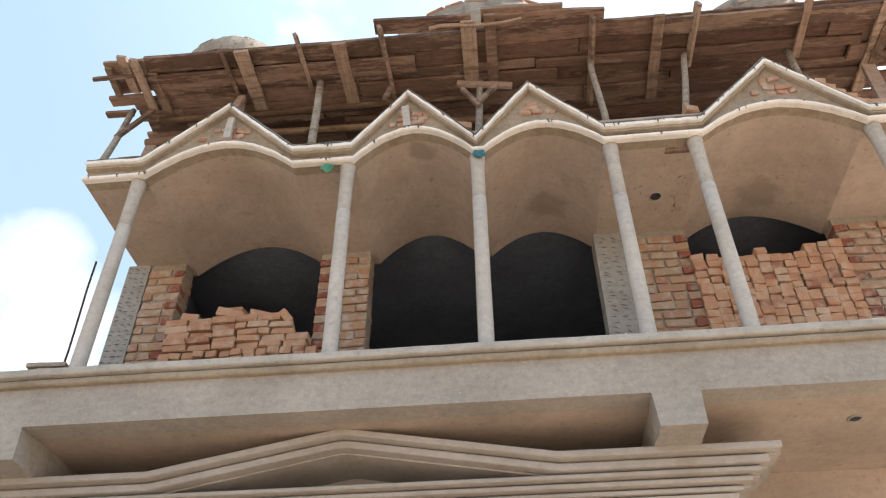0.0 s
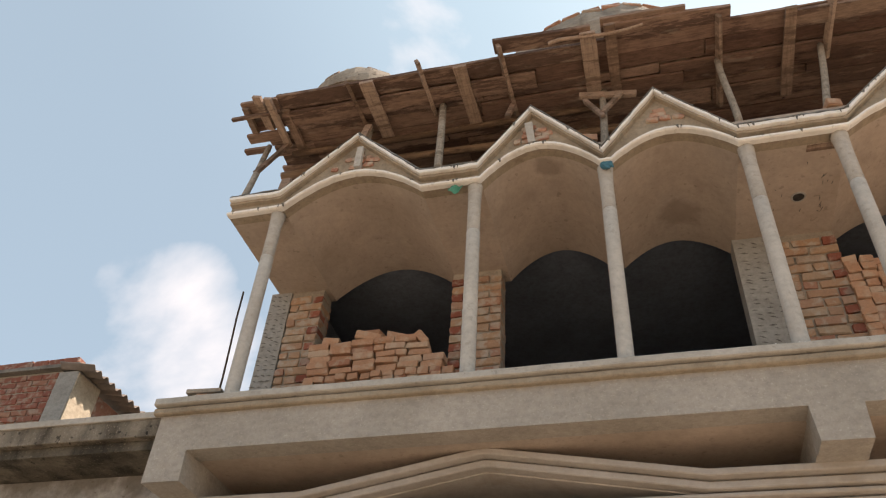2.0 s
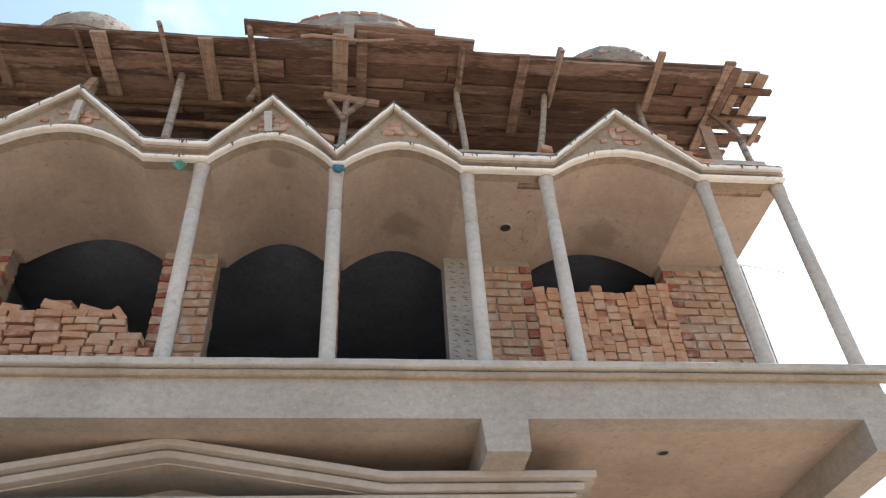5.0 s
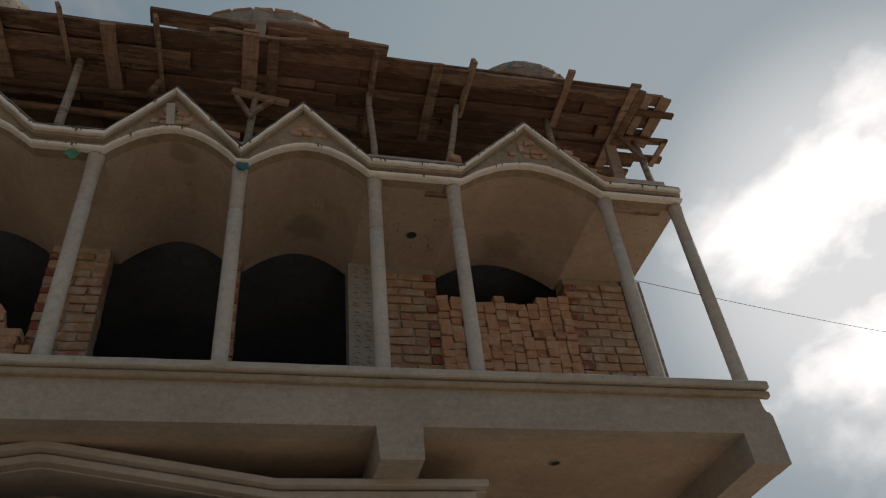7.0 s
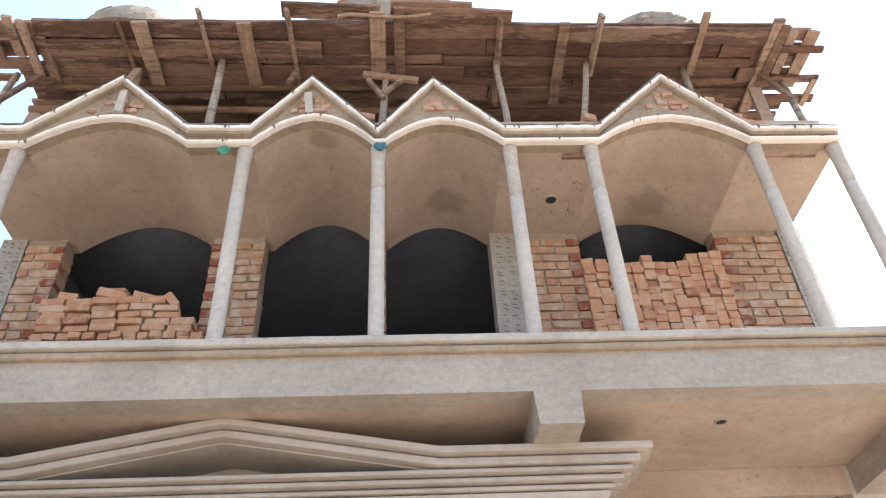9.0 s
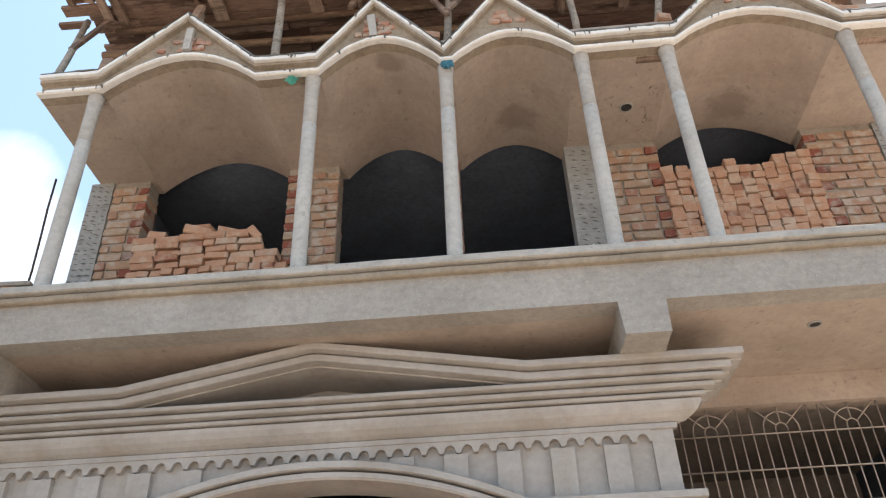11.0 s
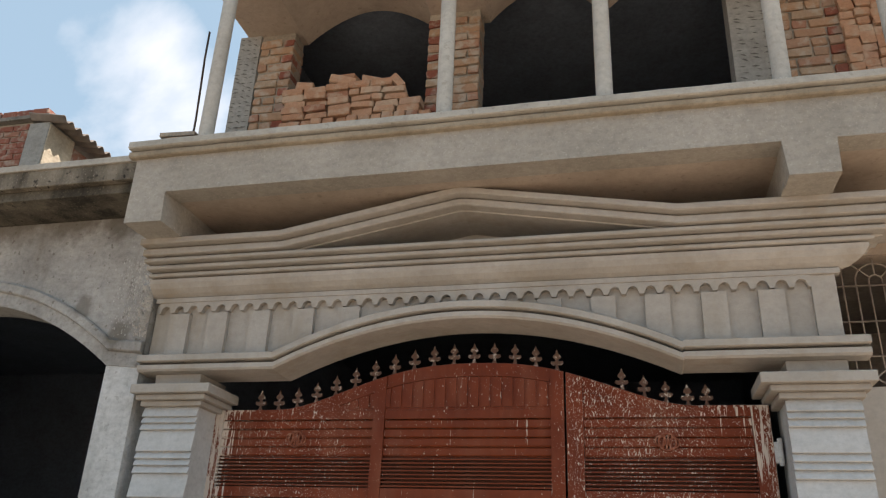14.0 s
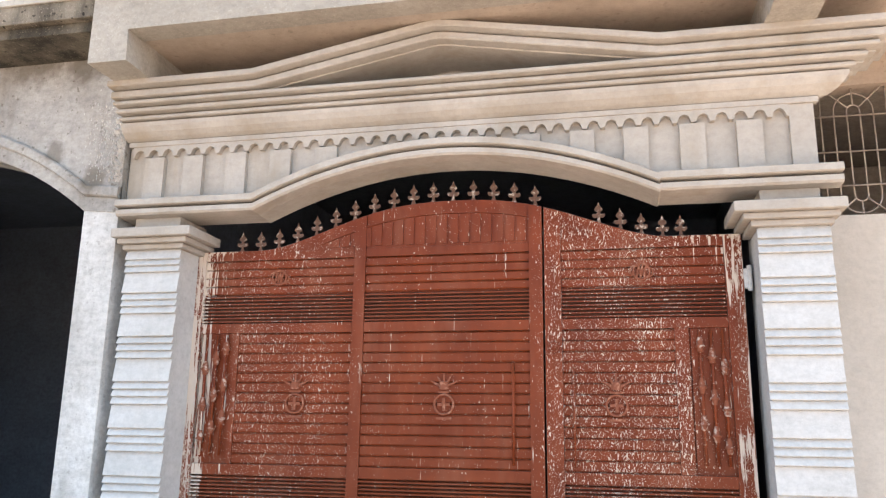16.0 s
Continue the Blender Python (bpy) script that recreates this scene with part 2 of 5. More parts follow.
M_BRICK = brick_mat("laid_red_brick", [(0.0, (0.40, 0.26, 0.165)), (0.35, (0.43, 0.265, 0.165)), (0.55, (0.36, 0.215, 0.14)), (0.72, (0.41, 0.30, 0.205)), (0.9, (0.37, 0.19, 0.125)), (1.0, (0.42, 0.33, 0.245))], (0.42, 0.36, 0.29), 0.8)
M_REDEND = brick_mat("dark_red_brick_end", [(0.0, (0.25, 0.085, 0.055)), (0.5, (0.31, 0.115, 0.075)), (1.0, (0.22, 0.08, 0.055))], (0.38, 0.33, 0.27), 0.6)
M_RUBBLE = brick_mat("mortared_dome_rubble", [(0.0, (0.30, 0.25, 0.20)), (0.5, (0.38, 0.31, 0.24)), (0.8, (0.33, 0.21, 0.15)), (1.0, (0.24, 0.20, 0.165))], (0.40, 0.36, 0.30), 0.8)
M_LOOSE = brick_mat("stacked_orange_brick", [(0.0, (0.46, 0.255, 0.155)), (0.4, (0.52, 0.305, 0.19)), (0.7, (0.44, 0.235, 0.14)), (0.85, (0.53, 0.375, 0.265)), (0.93, (0.37, 0.18, 0.11)), (1.0, (0.33, 0.15, 0.095))], (0.50, 0.39, 0.285), 0.55)
M_PATCH = brick_mat("mortar_smeared_brick_patch", [(0.0, (0.40, 0.20, 0.135)), (0.4, (0.46, 0.27, 0.185)), (0.7, (0.36, 0.165, 0.11)), (1.0, (0.44, 0.34, 0.26))], (0.42, 0.345, 0.265), 0.9)
M_OLDBRICK = brick_mat("old_red_brick", [(0.0, (0.26, 0.095, 0.065)), (0.4, (0.31, 0.125, 0.085)), (0.7, (0.22, 0.08, 0.058)), (1.0, (0.36, 0.20, 0.135))], (0.34, 0.28, 0.225), 0.7)


def wood_mat(name, stops, dirt, cement=0.35, along=(0.9, 16, 16)):
    k = Nodes(name)
    c = k.ramp(k.random(), stops)
    c = k.mix(0.75, c, k.ramp(k.noise(5, 7, along, rough=0.65), [(0.28, 0.5), (0.5, 0.92), (0.72, 1.15)]), "MULTIPLY")
    c = k.mix(k.ramp(k.calc("ADD", k.noise(2.6, 7, (0.45, 2.2, 2.2), rough=0.7, shift=2.0), k.calc("MULTIPLY", k.calc("SUBTRACT", k.random(), 0.5), 0.16)), [(0.52, 0.0), (0.57, 0.75)]), c, dirt)
    c = k.mix(0.6, c, k.ramp(k.noise(17, 6, (0.6, 1.5, 1.5), rough=0.75, shift=5.0), [(0.34, 0.45), (0.55, 1.0), (0.75, 1.15)]), "MULTIPLY")
    c = k.mix(k.ramp(k.noise(9, 6, (0.5, 1.3, 1.3), shift=7.0), [(0.60, 0.0), (0.70, cement)]), c, (0.36, 0.30, 0.235))
    return k.done(c, 0.88, [(k.noise(7, 6, along), 0.6, 0.008)], spec=0.2)


WOODS = [(0.0, (0.176, 0.105, 0.076)), (0.18, (0.299, 0.197, 0.144)), (0.36, (0.132, 0.070, 0.050)), (0.55, (0.370, 0.254, 0.192)), (0.7, (0.220, 0.131, 0.094)), (0.85, (0.317, 0.221, 0.164)), (1.0, (0.158, 0.090, 0.064))]
M_PLANK = wood_mat("weathered_shuttering_plank", WOODS, (0.085, 0.05, 0.038))
M_JOIST = wood_mat("weathered_timber_board", [(0.0, (0.34, 0.235, 0.17)), (0.5, (0.43, 0.315, 0.24)), (1.0, (0.27, 0.175, 0.125))], (0.15, 0.10, 0.07), 0.3, (16, 0.9, 16))
M_POLE = wood_mat("grey_timber_prop", [(0.0, (0.36, 0.30, 0.235)), (1.0, (0.42, 0.36, 0.29))], (0.20, 0.155, 0.11), 0.4, (16, 16, 0.9))
M_BAMBOO = wood_mat("brown_bamboo_pole", [(0.0, (0.33, 0.215, 0.135)), (1.0, (0.20, 0.13, 0.085))], (0.09, 0.055, 0.035), 0.1)


def gate_mat(name, splash):
    """Red-brown gloss paint, spattered and dripped with white limewash."""
    k = Nodes(name)
    c = k.ramp(k.noise(3.0, 5), [(0.3, (0.135, 0.027, 0.010)), (0.7, (0.20, 0.044, 0.016))])
    c = k.mix(k.ramp(k.noise(6, 6, (1, 1, 0.3), shift=5.0), [(0.50, 0.0), (0.70, 0.6)]), c, (0.225, 0.075, 0.04))
    c = k.mix(0.6, c, k.ramp(k.noise(14, 6, (1, 1, 0.25), rough=0.7, shift=8.0), [(0.3, 0.66), (0.65, 1.05)]), "MULTIPLY")
    x = k.n("ShaderNodeMapRange")
    x.inputs["From Min"].default_value, x.inputs["From Max"].default_value = -2.03, 1.29
    k.link(k.axis("X"), x.inputs["Value"])
    u = x.outputs["Result"]
    spots = k.ramp(u, [(0.0, 0.62), (0.028, 0.45), (0.045, 0.16), (0.085, 0.16), (0.11, 0.28), (0.27, 0.24), (0.34, 0.06), (0.645, 0.03), (0.67, 0.30), (0.8, 0.34), (0.895, 0.34), (0.93, 0.14), (0.965, 0.18), (1.0, 0.46)])
    a = k.calc("ADD", k.noise(105, 2, (1, 1, 0.38), rough=0.45), k.calc("MULTIPLY", spots, 0.30))
    a = k.calc("ADD", a, k.calc("MULTIPLY", k.calc("SUBTRACT", k.noise(4.5, 3, shift=1.0), 0.5), 0.28))
    drips = k.ramp(u, [(0.0, 1.1), (0.032, 1.0), (0.05, 0.48), (0.075, 0.26), (0.10, 0.0), (0.9, 0.0), (0.955, 0.12), (0.985, 0.62), (1.0, 0.8)])
    d = k.calc("ADD", k.noise(30, 3, (1.6, 1.6, 0.10), shift=3.0), k.calc("MULTIPLY", drips, 0.26))
    fine = k.calc("ADD", k.noise(230, 2, (1, 1, 0.55), rough=0.4, shift=6.0), k.calc("MULTIPLY", spots, 0.36))
    top = k.n("ShaderNodeMapRange")
    top.inputs["From Min"].default_value, top.inputs["From Max"].default_value = 2.30, 2.585
    k.link(k.axis("Z"), top.inputs["Value"])
    corner = k.ramp(u, [(0.0, 1.0), (0.05, 1.0), (0.085, 0.35), (0.10, 0.0), (0.86, 0.0), (0.90, 0.5), (0.96, 0.75), (1.0, 1.0)])
    run = k.calc("ADD", k.noise(34, 3, (1.7, 1.7, 0.07), shift=11.0), k.calc("MULTIPLY", k.calc("MULTIPLY", k.ramp(top.outputs["Result"], [(0.0, 0.0), (0.6, 0.35), (0.9, 0.62), (0.98, 1.0)]), corner), 0.30))
    d = k.calc("MAXIMUM", d, k.calc("MULTIPLY", run, 1.0))
    a = k.calc("MAXIMUM", a, k.calc("SUBTRACT", fine, 0.02))
    white = k.calc("MAXIMUM", k.ramp(a, [(0.735, 0.0), (0.765, 1.0)]), k.ramp(d, [(0.715, 0.0), (0.745, 1.0)]))
    white = k.calc("MULTIPLY", white, splash)
    c = k.mix(white, c, (0.60, 0.52, 0.44))
    r = k.ramp(white, [(0.0, 0.42), (1.0, 0.9)])
    return k.done(c, r, [(white, 0.35, 0.004), (k.noise(40, 4), 0.15, 0.004)], spec=0.14)


M_GATE = gate_mat("red_brown_gate_paint", 0.9)


def caked(name, base, paint, cover):
    k = Nodes(name)
    w = k.ramp(k.noise(38, 5, rough=0.65), [(cover, 0.0), (cover + 0.10, 1.0)])
    return k.done(k.mix(w, base, paint), 0.75, [(k.noise(70, 4), 0.4, 0.004)])


M_KNOB = caked("limewash_caked_gate_paint", (0.20, 0.06, 0.03), (0.44, 0.34, 0.28), 0.53)
# paler red and highlights: light caught by the raised plaques, put into colour
M_EMBLEM_LIT = caked("worn_raised_gate_paint", (0.215, 0.066, 0.034), (0.36, 0.17, 0.11), 0.52)
M_FINIAL = caked("limewash_specked_rusty_steel", (0.11, 0.062, 0.045), (0.48, 0.42, 0.37), 0.55)


def plain(name, a, b, scale, rough, metal=0.0, bump=0.3):
    k = Nodes(name)
    return k.done(k.ramp(k.noise(scale, 5), [(0.3, a), (0.7, b)]), rough, [(k.noise(scale * 5, 4), bump, 0.004)], metal)


M_GRILLE = plain("cream_painted_steel_bar", (0.29, 0.24, 0.20), (0.39, 0.335, 0.29), 14, 0.6)
M_STEEL = plain("rusty_rebar_steel", (0.05, 0.035, 0.03), (0.10, 0.07, 0.05), 30, 0.7, 0.4)
M_SHEET = plain("weathered_corrugated_sheet", (0.16, 0.13, 0.11), (0.27, 0.225, 0.185), 5, 0.8)
M_GREEN = plain("green_plastic_scrap", (0.04, 0.19, 0.12), (0.08, 0.28, 0.18), 20, 0.5)
M_TEAL = plain("teal_cloth_rag", (0.03, 0.10, 0.14), (0.07, 0.20, 0.25), 40, 0.9)
# dark red for the shade in the louvre gaps
M_VENT_SHADE = plain("dusty_dark_red_backing", (0.055, 0.018, 0.010), (0.085, 0.032, 0.02), 20, 0.8)
M_PEBBLE = plain("white_lime_debris", (0.55, 0.53, 0.50), (0.70, 0.68, 0.64), 30, 0.9)
M_BLACK = plain("black_fitting_plastic", (0.02, 0.02, 0.02), (0.05, 0.045, 0.04), 30, 0.5)

# ---- builders ----


def part(name, bm, material, parent=None, label="", smooth=False):
    me = bpy.data.meshes.new(name)
    bmesh.ops.recalc_face_normals(bm, faces=bm.faces)
    bm.to_mesh(me)
    bm.free()
    if smooth:
        me.polygons.foreach_set("use_smooth", [True] * len(me.polygons))
    me.materials.append(material)
    ob = new(name, me)
    if parent:
        ob.parent = parent
    if label:
        ob["label"] = label
    return ob


def piece(name, me, m, parent):
    ob = new(name, me)
    ob.matrix_basis = m
    ob.parent = parent
    return ob


def thing(name, label, category, group="", kind="", at=(0, 0, 0)):
    return tagged(new(name), label, category, group, kind)


def box(bm, x0, x1, y0, y1, z0, z1, bevel=0.0):
    v = [bm.verts.new((x, y, z)) for x in (x0, x1) for y in (y0, y1) for z in (z0, z1)]
    fs = [bm.faces.new([v[i] for i in q]) for q in ((0, 1, 3, 2), (4, 6, 7, 5), (0, 4, 5, 1), (2, 3, 7, 6), (0, 2, 6, 4), (1, 5, 7, 3))]
    if bevel:
        bmesh.ops.bevel(bm, geom=list({e for f in fs for e in f.edges}), offset=bevel, segments=2, affect="EDGES", profile=0.6)
    return bm


def boxed(*a, **k):
    return box(bmesh.new(), *a, **k)


def prism(bm, xs, lo, hi, y0, y1):
    """A solid between two curves over x, from y0 to y1."""
    r = [[bm.verts.new(p) for p in ((x, y0, a), (x, y0, b), (x, y1, b), (x, y1, a))] for x, a, b in zip(xs, lo, hi)]
    for p, q in zip(r, r[1:]):
        for i in range(4):
            bm.faces.new((p[i], q[i], q[(i + 1) % 4], p[(i + 1) % 4]))
    bm.faces.new(r[0])
    bm.faces.new(r[-1])
    return bm


def sweep(bm, path, prof):
    """A moulding: the closed profile (y, dz) carried along the path (x, z)."""
    r = [[bm.verts.new((x, y, z + dz)) for y, dz in prof] for x, z in path]
    n = len(prof)
    for p, q in zip(r, r[1:]):
        for i in range(n):
            bm.faces.new((p[i], q[i], q[(i + 1) % n], p[(i + 1) % n]))
    bm.faces.new(r[0])
    bm.faces.new(r[-1])
    return bm


def pole(bm, p, q, r0, r1, n=10, steps=6, wobble=0.0):
    p, q = Vector(p), Vector(q)
    d = (q - p).normalized()
    s = d.cross(Vector((0.3, 0.9, 0.2))).normalized()
    t = d.cross(s)
    rings = []
    for i in range(steps + 1):
        f = i / steps
        c = p.lerp(q, f) + wobble * (s * math.sin(5 * f + p.x * 7) + t * math.cos(4 * f + p.y * 5)) * (0 < i < steps)
        r = r0 + (r1 - r0) * f
        rings.append([bm.verts.new(c + r * (s * math.cos(a) + t * math.sin(a))) for a in (2 * math.pi * j / n for j in range(n))])
    for a, b in zip(rings, rings[1:]):
        for j in range(n):
            bm.faces.new((a[j], a[(j + 1) % n], b[(j + 1) % n], b[j]))
    bm.faces.new(rings[0])
    bm.faces.new(rings[-1])
    return bm


def board(bm, p, q, w, h, up=(0, 0, 1), rough=0.0):
    """A board from p to q, w wide across and h thick along up; rough wanders its edges."""
    p, q = Vector(p), Vector(q)
    d = (q - p).normalized()
    u = Vector(up)
    s = d.cross(u).normalized()
    u = s.cross(d)
    n = max(1, int((q - p).length / 0.25)) if rough else 1
    rings = []
    for i in range(n + 1):
        c = p.lerp(q, i / n)
        a, b = (random.uniform(-rough, rough) for _ in "ab")
        rings.append([bm.verts.new(c + s * (sx * w / 2 + (a if sx > 0 else b)) + u * su * h / 2) for sx, su in ((-1, -1), (1, -1), (1, 1), (-1, 1))])
    for a, b in zip(rings, rings[1:]):
        for j in range(4):
            bm.faces.new((a[j], a[(j + 1) % 4], b[(j + 1) % 4], b[j]))
    bm.faces.new(rings[0])
    bm.faces.new(rings[-1])
    return bm


def ring(bm, c, r, tube, axis="y", n=24, m=6, arc=(0.0, 2 * math.pi)):
    full = abs(arc[1] - arc[0] - 2 * math.pi) < 1e-6
    rows = []
    for i in range(n if full else n + 1):
        a = arc[0] + (arc[1] - arc[0]) * i / n
        e = Vector((math.cos(a), 0, math.sin(a))) if axis == "y" else Vector((math.cos(a), math.sin(a), 0))
        k = Vector((0, 1, 0)) if axis == "y" else Vector((0, 0, 1))
        rows.append([bm.verts.new(Vector(c) + e * (r + tube * math.cos(b)) + k * tube * math.sin(b)) for b in (2 * math.pi * j / m for j in range(m))])
    pairs = list(zip(rows, rows[1:])) + ([(rows[-1], rows[0])] if full else [])
    for a, b in pairs:
        for j in range(m):
            bm.faces.new((a[j], a[(j + 1) % m], b[(j + 1) % m], b[j]))
    return bm


def lathe(bm, c, prof, n=20):
    rows = [[bm.verts.new((c[0] + r * math.cos(a), c[1] + r * math.sin(a), c[2] + z)) for a in (2 * math.pi * j / n for j in range(n))] for r, z in prof]
    for a, b in zip(rows, rows[1:]):
        for j in range(n):
            bm.faces.new((a[j], a[(j + 1) % n], b[(j + 1) % n], b[j]))
    bm.faces.new(rows[0])
    bm.faces.new(rows[-1])
    return bm


BRICKS = {}


def brick_mesh(length, depth, height, mat, kind=0):
    key = (round(length, 2), round(depth, 2), round(height, 3), mat.name, kind)
    if key not in BRICKS:
        rnd = random.Random(str(key))
        bm = boxed(-length / 2, length / 2, 0, depth, 0, height)
        bmesh.ops.bevel(bm, geom=list(bm.edges), offset=rnd.uniform(0.004, 0.008), segments=1, affect="EDGES")
        lean = [rnd.uniform(-0.06, 0.06) for _ in "abc"]
        for v in bm.verts:
            v.co += Vector([rnd.uniform(-0.005, 0.005) for _ in "xyz"]) + Vector((lean[0] * (v.co.z - height / 2), 0, lean[1] * v.co.x * 0.5))
        me = bpy.data.meshes.new("brick")
        bmesh.ops.recalc_face_normals(bm, faces=bm.faces)
        bm.to_mesh(me)
        bm.free()
        me.materials.append(mat)
        BRICKS[key] = me
    return BRICKS[key]


def spread(a, b, n):
    return [a + (b - a) * i / n for i in range(n + 1)]


# ---- plan ----
FRONT = 4.0          # balcony edge
WALL, WALL_IN = 5.0, 5.185
X0, X1 = -2.41, 3.92
LEDGE_Z, SOFFIT_Z, DROP_Z = 4.13, 3.778, 3.58
SPRING = 5.765
ARCHES = [(-1.93, -0.82, 6.035), (-0.375, 0.48, 6.035), (0.56, 1.40, 5.99), (2.085, 3.19, 6.005)]
GABLE = [(-2.392, 5.928), (-1.965, 5.925), (-1.393, 6.468), (-0.832, 5.918), (-0.395, 5.912), (0.008, 6.455), (0.506, 5.88), (0.918, 6.428), (1.405, 5.892), (2.092, 5.897), (2.672, 6.475), (3.222, 5.878), (3.862, 5.876)]
COLUMNS = [-1.99, -0.427, 0.509, 1.448, 2.032, 3.235, 3.828]


def vault(x):
    for a, b, top in ARCHES:
        if a < x < b:
            u = abs(2 * (x - a) / (b - a) - 1)
            return SPRING + (top - SPRING) * (1 - u ** 1.9)
    return SPRING


def gable(x):
    for (a, za), (b, zb) in zip(GABLE, GABLE[1:]):
        if a <= x <= b:
            return za + (zb - za) * (x - a) / (b - a)
    return GABLE[0][1]


VX = sorted({round(v, 4) for a, b, _ in ARCHES for v in spread(a, b, 28)} | {x for x, _ in GABLE} | {-2.36, 3.85})
VX = [x for x in VX if -2.40 < x < 3.865]

# ---- ground ----
bm = bmesh.new()
bmesh.ops.create_grid(bm, x_segments=40, y_segments=40, size=600)
tagged(part("ground", bm, M_GROUND), "dusty brown earth road in front of the house", "ground", kind="structure")

# ---- balcony edge beam, slab and drop beams ----
bm = bmesh.new()
outline = [(X0, 4.03), (X0, DROP_Z), (-2.155, DROP_Z), (-2.165, SOFFIT_Z), (1.385, SOFFIT_Z), (1.40, DROP_Z), (1.645, DROP_Z), (1.65, SOFFIT_Z), (3.668, SOFFIT_Z), (3.668, DROP_Z), (X1, DROP_Z), (X1, 3.90), (X1 - 0.012, 3.925), (X1 - 0.034, 3.932), (X1 - 0.045, 3.97), (X1 - 0.048, 4.03)]
a = [bm.verts.new((x, FRONT, z)) for x, z in outline]
b = [bm.verts.new((x, FRONT + 0.16, z)) for x, z in outline]
bm.faces.new(a)
bm.faces.new(b)
for i in range(len(a)):
    j = (i + 1) % len(a)
    bm.faces.new((a[i], a[j], b[j], b[i]))
beam = tagged(part("balcony_edge_beam", bm, M_FASCIA), "rough pale grey cement beam along the balcony edge", "beam", kind="structure")
for x0, x1 in ((X0, -2.16), (1.392, 1.648), (3.668, X1)):
    part("drop_beam", boxed(x0 + 0.002, x1 - 0.002, FRONT + 0.16, 5.15, DROP_Z + 0.002, SOFFIT_Z + 0.1), M_FASCIA, beam)
wave = [(x, LEDGE_Z + 0.0015 * math.sin(3 * x) + 0.001 * math.sin(17 * x)) for x in spread(-2.45, 3.93, 120)]
part("ledge_moulding", sweep(bmesh.new(), wave, [(FRONT, 0.0), (3.95, 0.0), (3.942, -0.007), (3.940, -0.046), (3.948, -0.052), (3.985, -0.056), (FRONT, -0.056)]), M_LEDGE, beam, "worn grey ledge with dark water stains")
part("lower_moulding", sweep(bmesh.new(), wave, [(FRONT + 0.001, -0.066), (3.968, -0.066), (3.962, -0.072), (3.962, -0.098), (3.970, -0.106), (FRONT + 0.001, -0.108)]), M_OCHRE, beam, "ochre stained ledge moulding")
tagged(part("balcony_slab", boxed(X0 + 0.003, X1 - 0.052, FRONT + 0.005, 9.0, SOFFIT_Z + 0.006, 4.125), M_SOFFIT), "brown cement plastered balcony slab and its soffit", "slab", kind="structure")

# ---- vaulted balcony roof ----
bm = bmesh.new()
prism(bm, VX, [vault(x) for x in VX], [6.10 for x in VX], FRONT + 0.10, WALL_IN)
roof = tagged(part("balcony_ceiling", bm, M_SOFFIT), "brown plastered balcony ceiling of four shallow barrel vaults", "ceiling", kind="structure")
bm = bmesh.new()
prism(bm, VX, [vault(x) for x in VX], [gable(x) - 0.01 for x in VX], FRONT + 0.012, FRONT + 0.10)
front = tagged(part("gable_wall", bm, M_BAND), "stained cement gable wall with zigzag top", "wall", kind="structure")
# raking upper moulding with chipped white face, darker cement capping
path = []
for (a, za), (b, zb) in zip(GABLE, GABLE[1:]):
    n = max(2, int((b - a) / 0.05))
    path += [(a + (b - a) * i / n, za + (zb - za) * i / n) for i in range(n)]
path.append(GABLE[-1])
rnd = random.Random(5)
chip = [(x, z + rnd.uniform(-0.004, 0.004)) for x, z in path]
part("upper_moulding", sweep(bmesh.new(), chip, [(4.02, 0.0), (3.950, 0.0), (3.945, -0.004), (3.945, -0.030), (3.949, -0.033), (4.02, -0.034)]), M_TRIM, front, "chipped white zigzag moulding")
part("under_moulding", sweep(bmesh.new(), chip, [(4.02, -0.035), (3.974, -0.036), (3.970, -0.042), (3.974, -0.060), (4.02, -0.066)]), M_BAND, front, "ochre stained strip under the white moulding")
part("capping", sweep(bmesh.new(), [(x, z + rnd.uniform(-0.006, 0.008)) for x, z in path], [(4.15, 0.0), (4.15, 0.03), (3.956, 0.024), (3.944, 0.002)]), M_CAP, front, "rough grey cement capping")
low = [(x, vault(x)) for x in VX]
chip = [(x, z + rnd.uniform(-0.003, 0.003)) for x, z in low]
part("arch_moulding", sweep(bmesh.new(), chip, [(4.02, 0.024), (3.972, 0.022), (3.964, 0.017), (3.964, 0.000), (3.978, -0.007), (4.02, -0.005)]), M_TRIM, front, "white arched edge moulding")
# nicks along the raking moulding: dark pieces on its face for the shade inside
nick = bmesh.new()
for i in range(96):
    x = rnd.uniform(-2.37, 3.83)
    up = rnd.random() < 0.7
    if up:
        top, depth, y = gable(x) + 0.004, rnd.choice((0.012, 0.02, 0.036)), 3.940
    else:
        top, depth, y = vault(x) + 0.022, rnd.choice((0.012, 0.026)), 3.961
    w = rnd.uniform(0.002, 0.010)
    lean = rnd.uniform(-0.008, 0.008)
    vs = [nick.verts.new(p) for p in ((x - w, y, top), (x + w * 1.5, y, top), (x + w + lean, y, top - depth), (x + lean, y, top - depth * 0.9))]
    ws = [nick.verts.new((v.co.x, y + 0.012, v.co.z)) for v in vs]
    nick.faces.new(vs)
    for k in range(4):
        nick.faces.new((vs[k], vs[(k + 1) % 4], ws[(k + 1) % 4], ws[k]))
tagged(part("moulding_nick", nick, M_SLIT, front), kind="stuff")
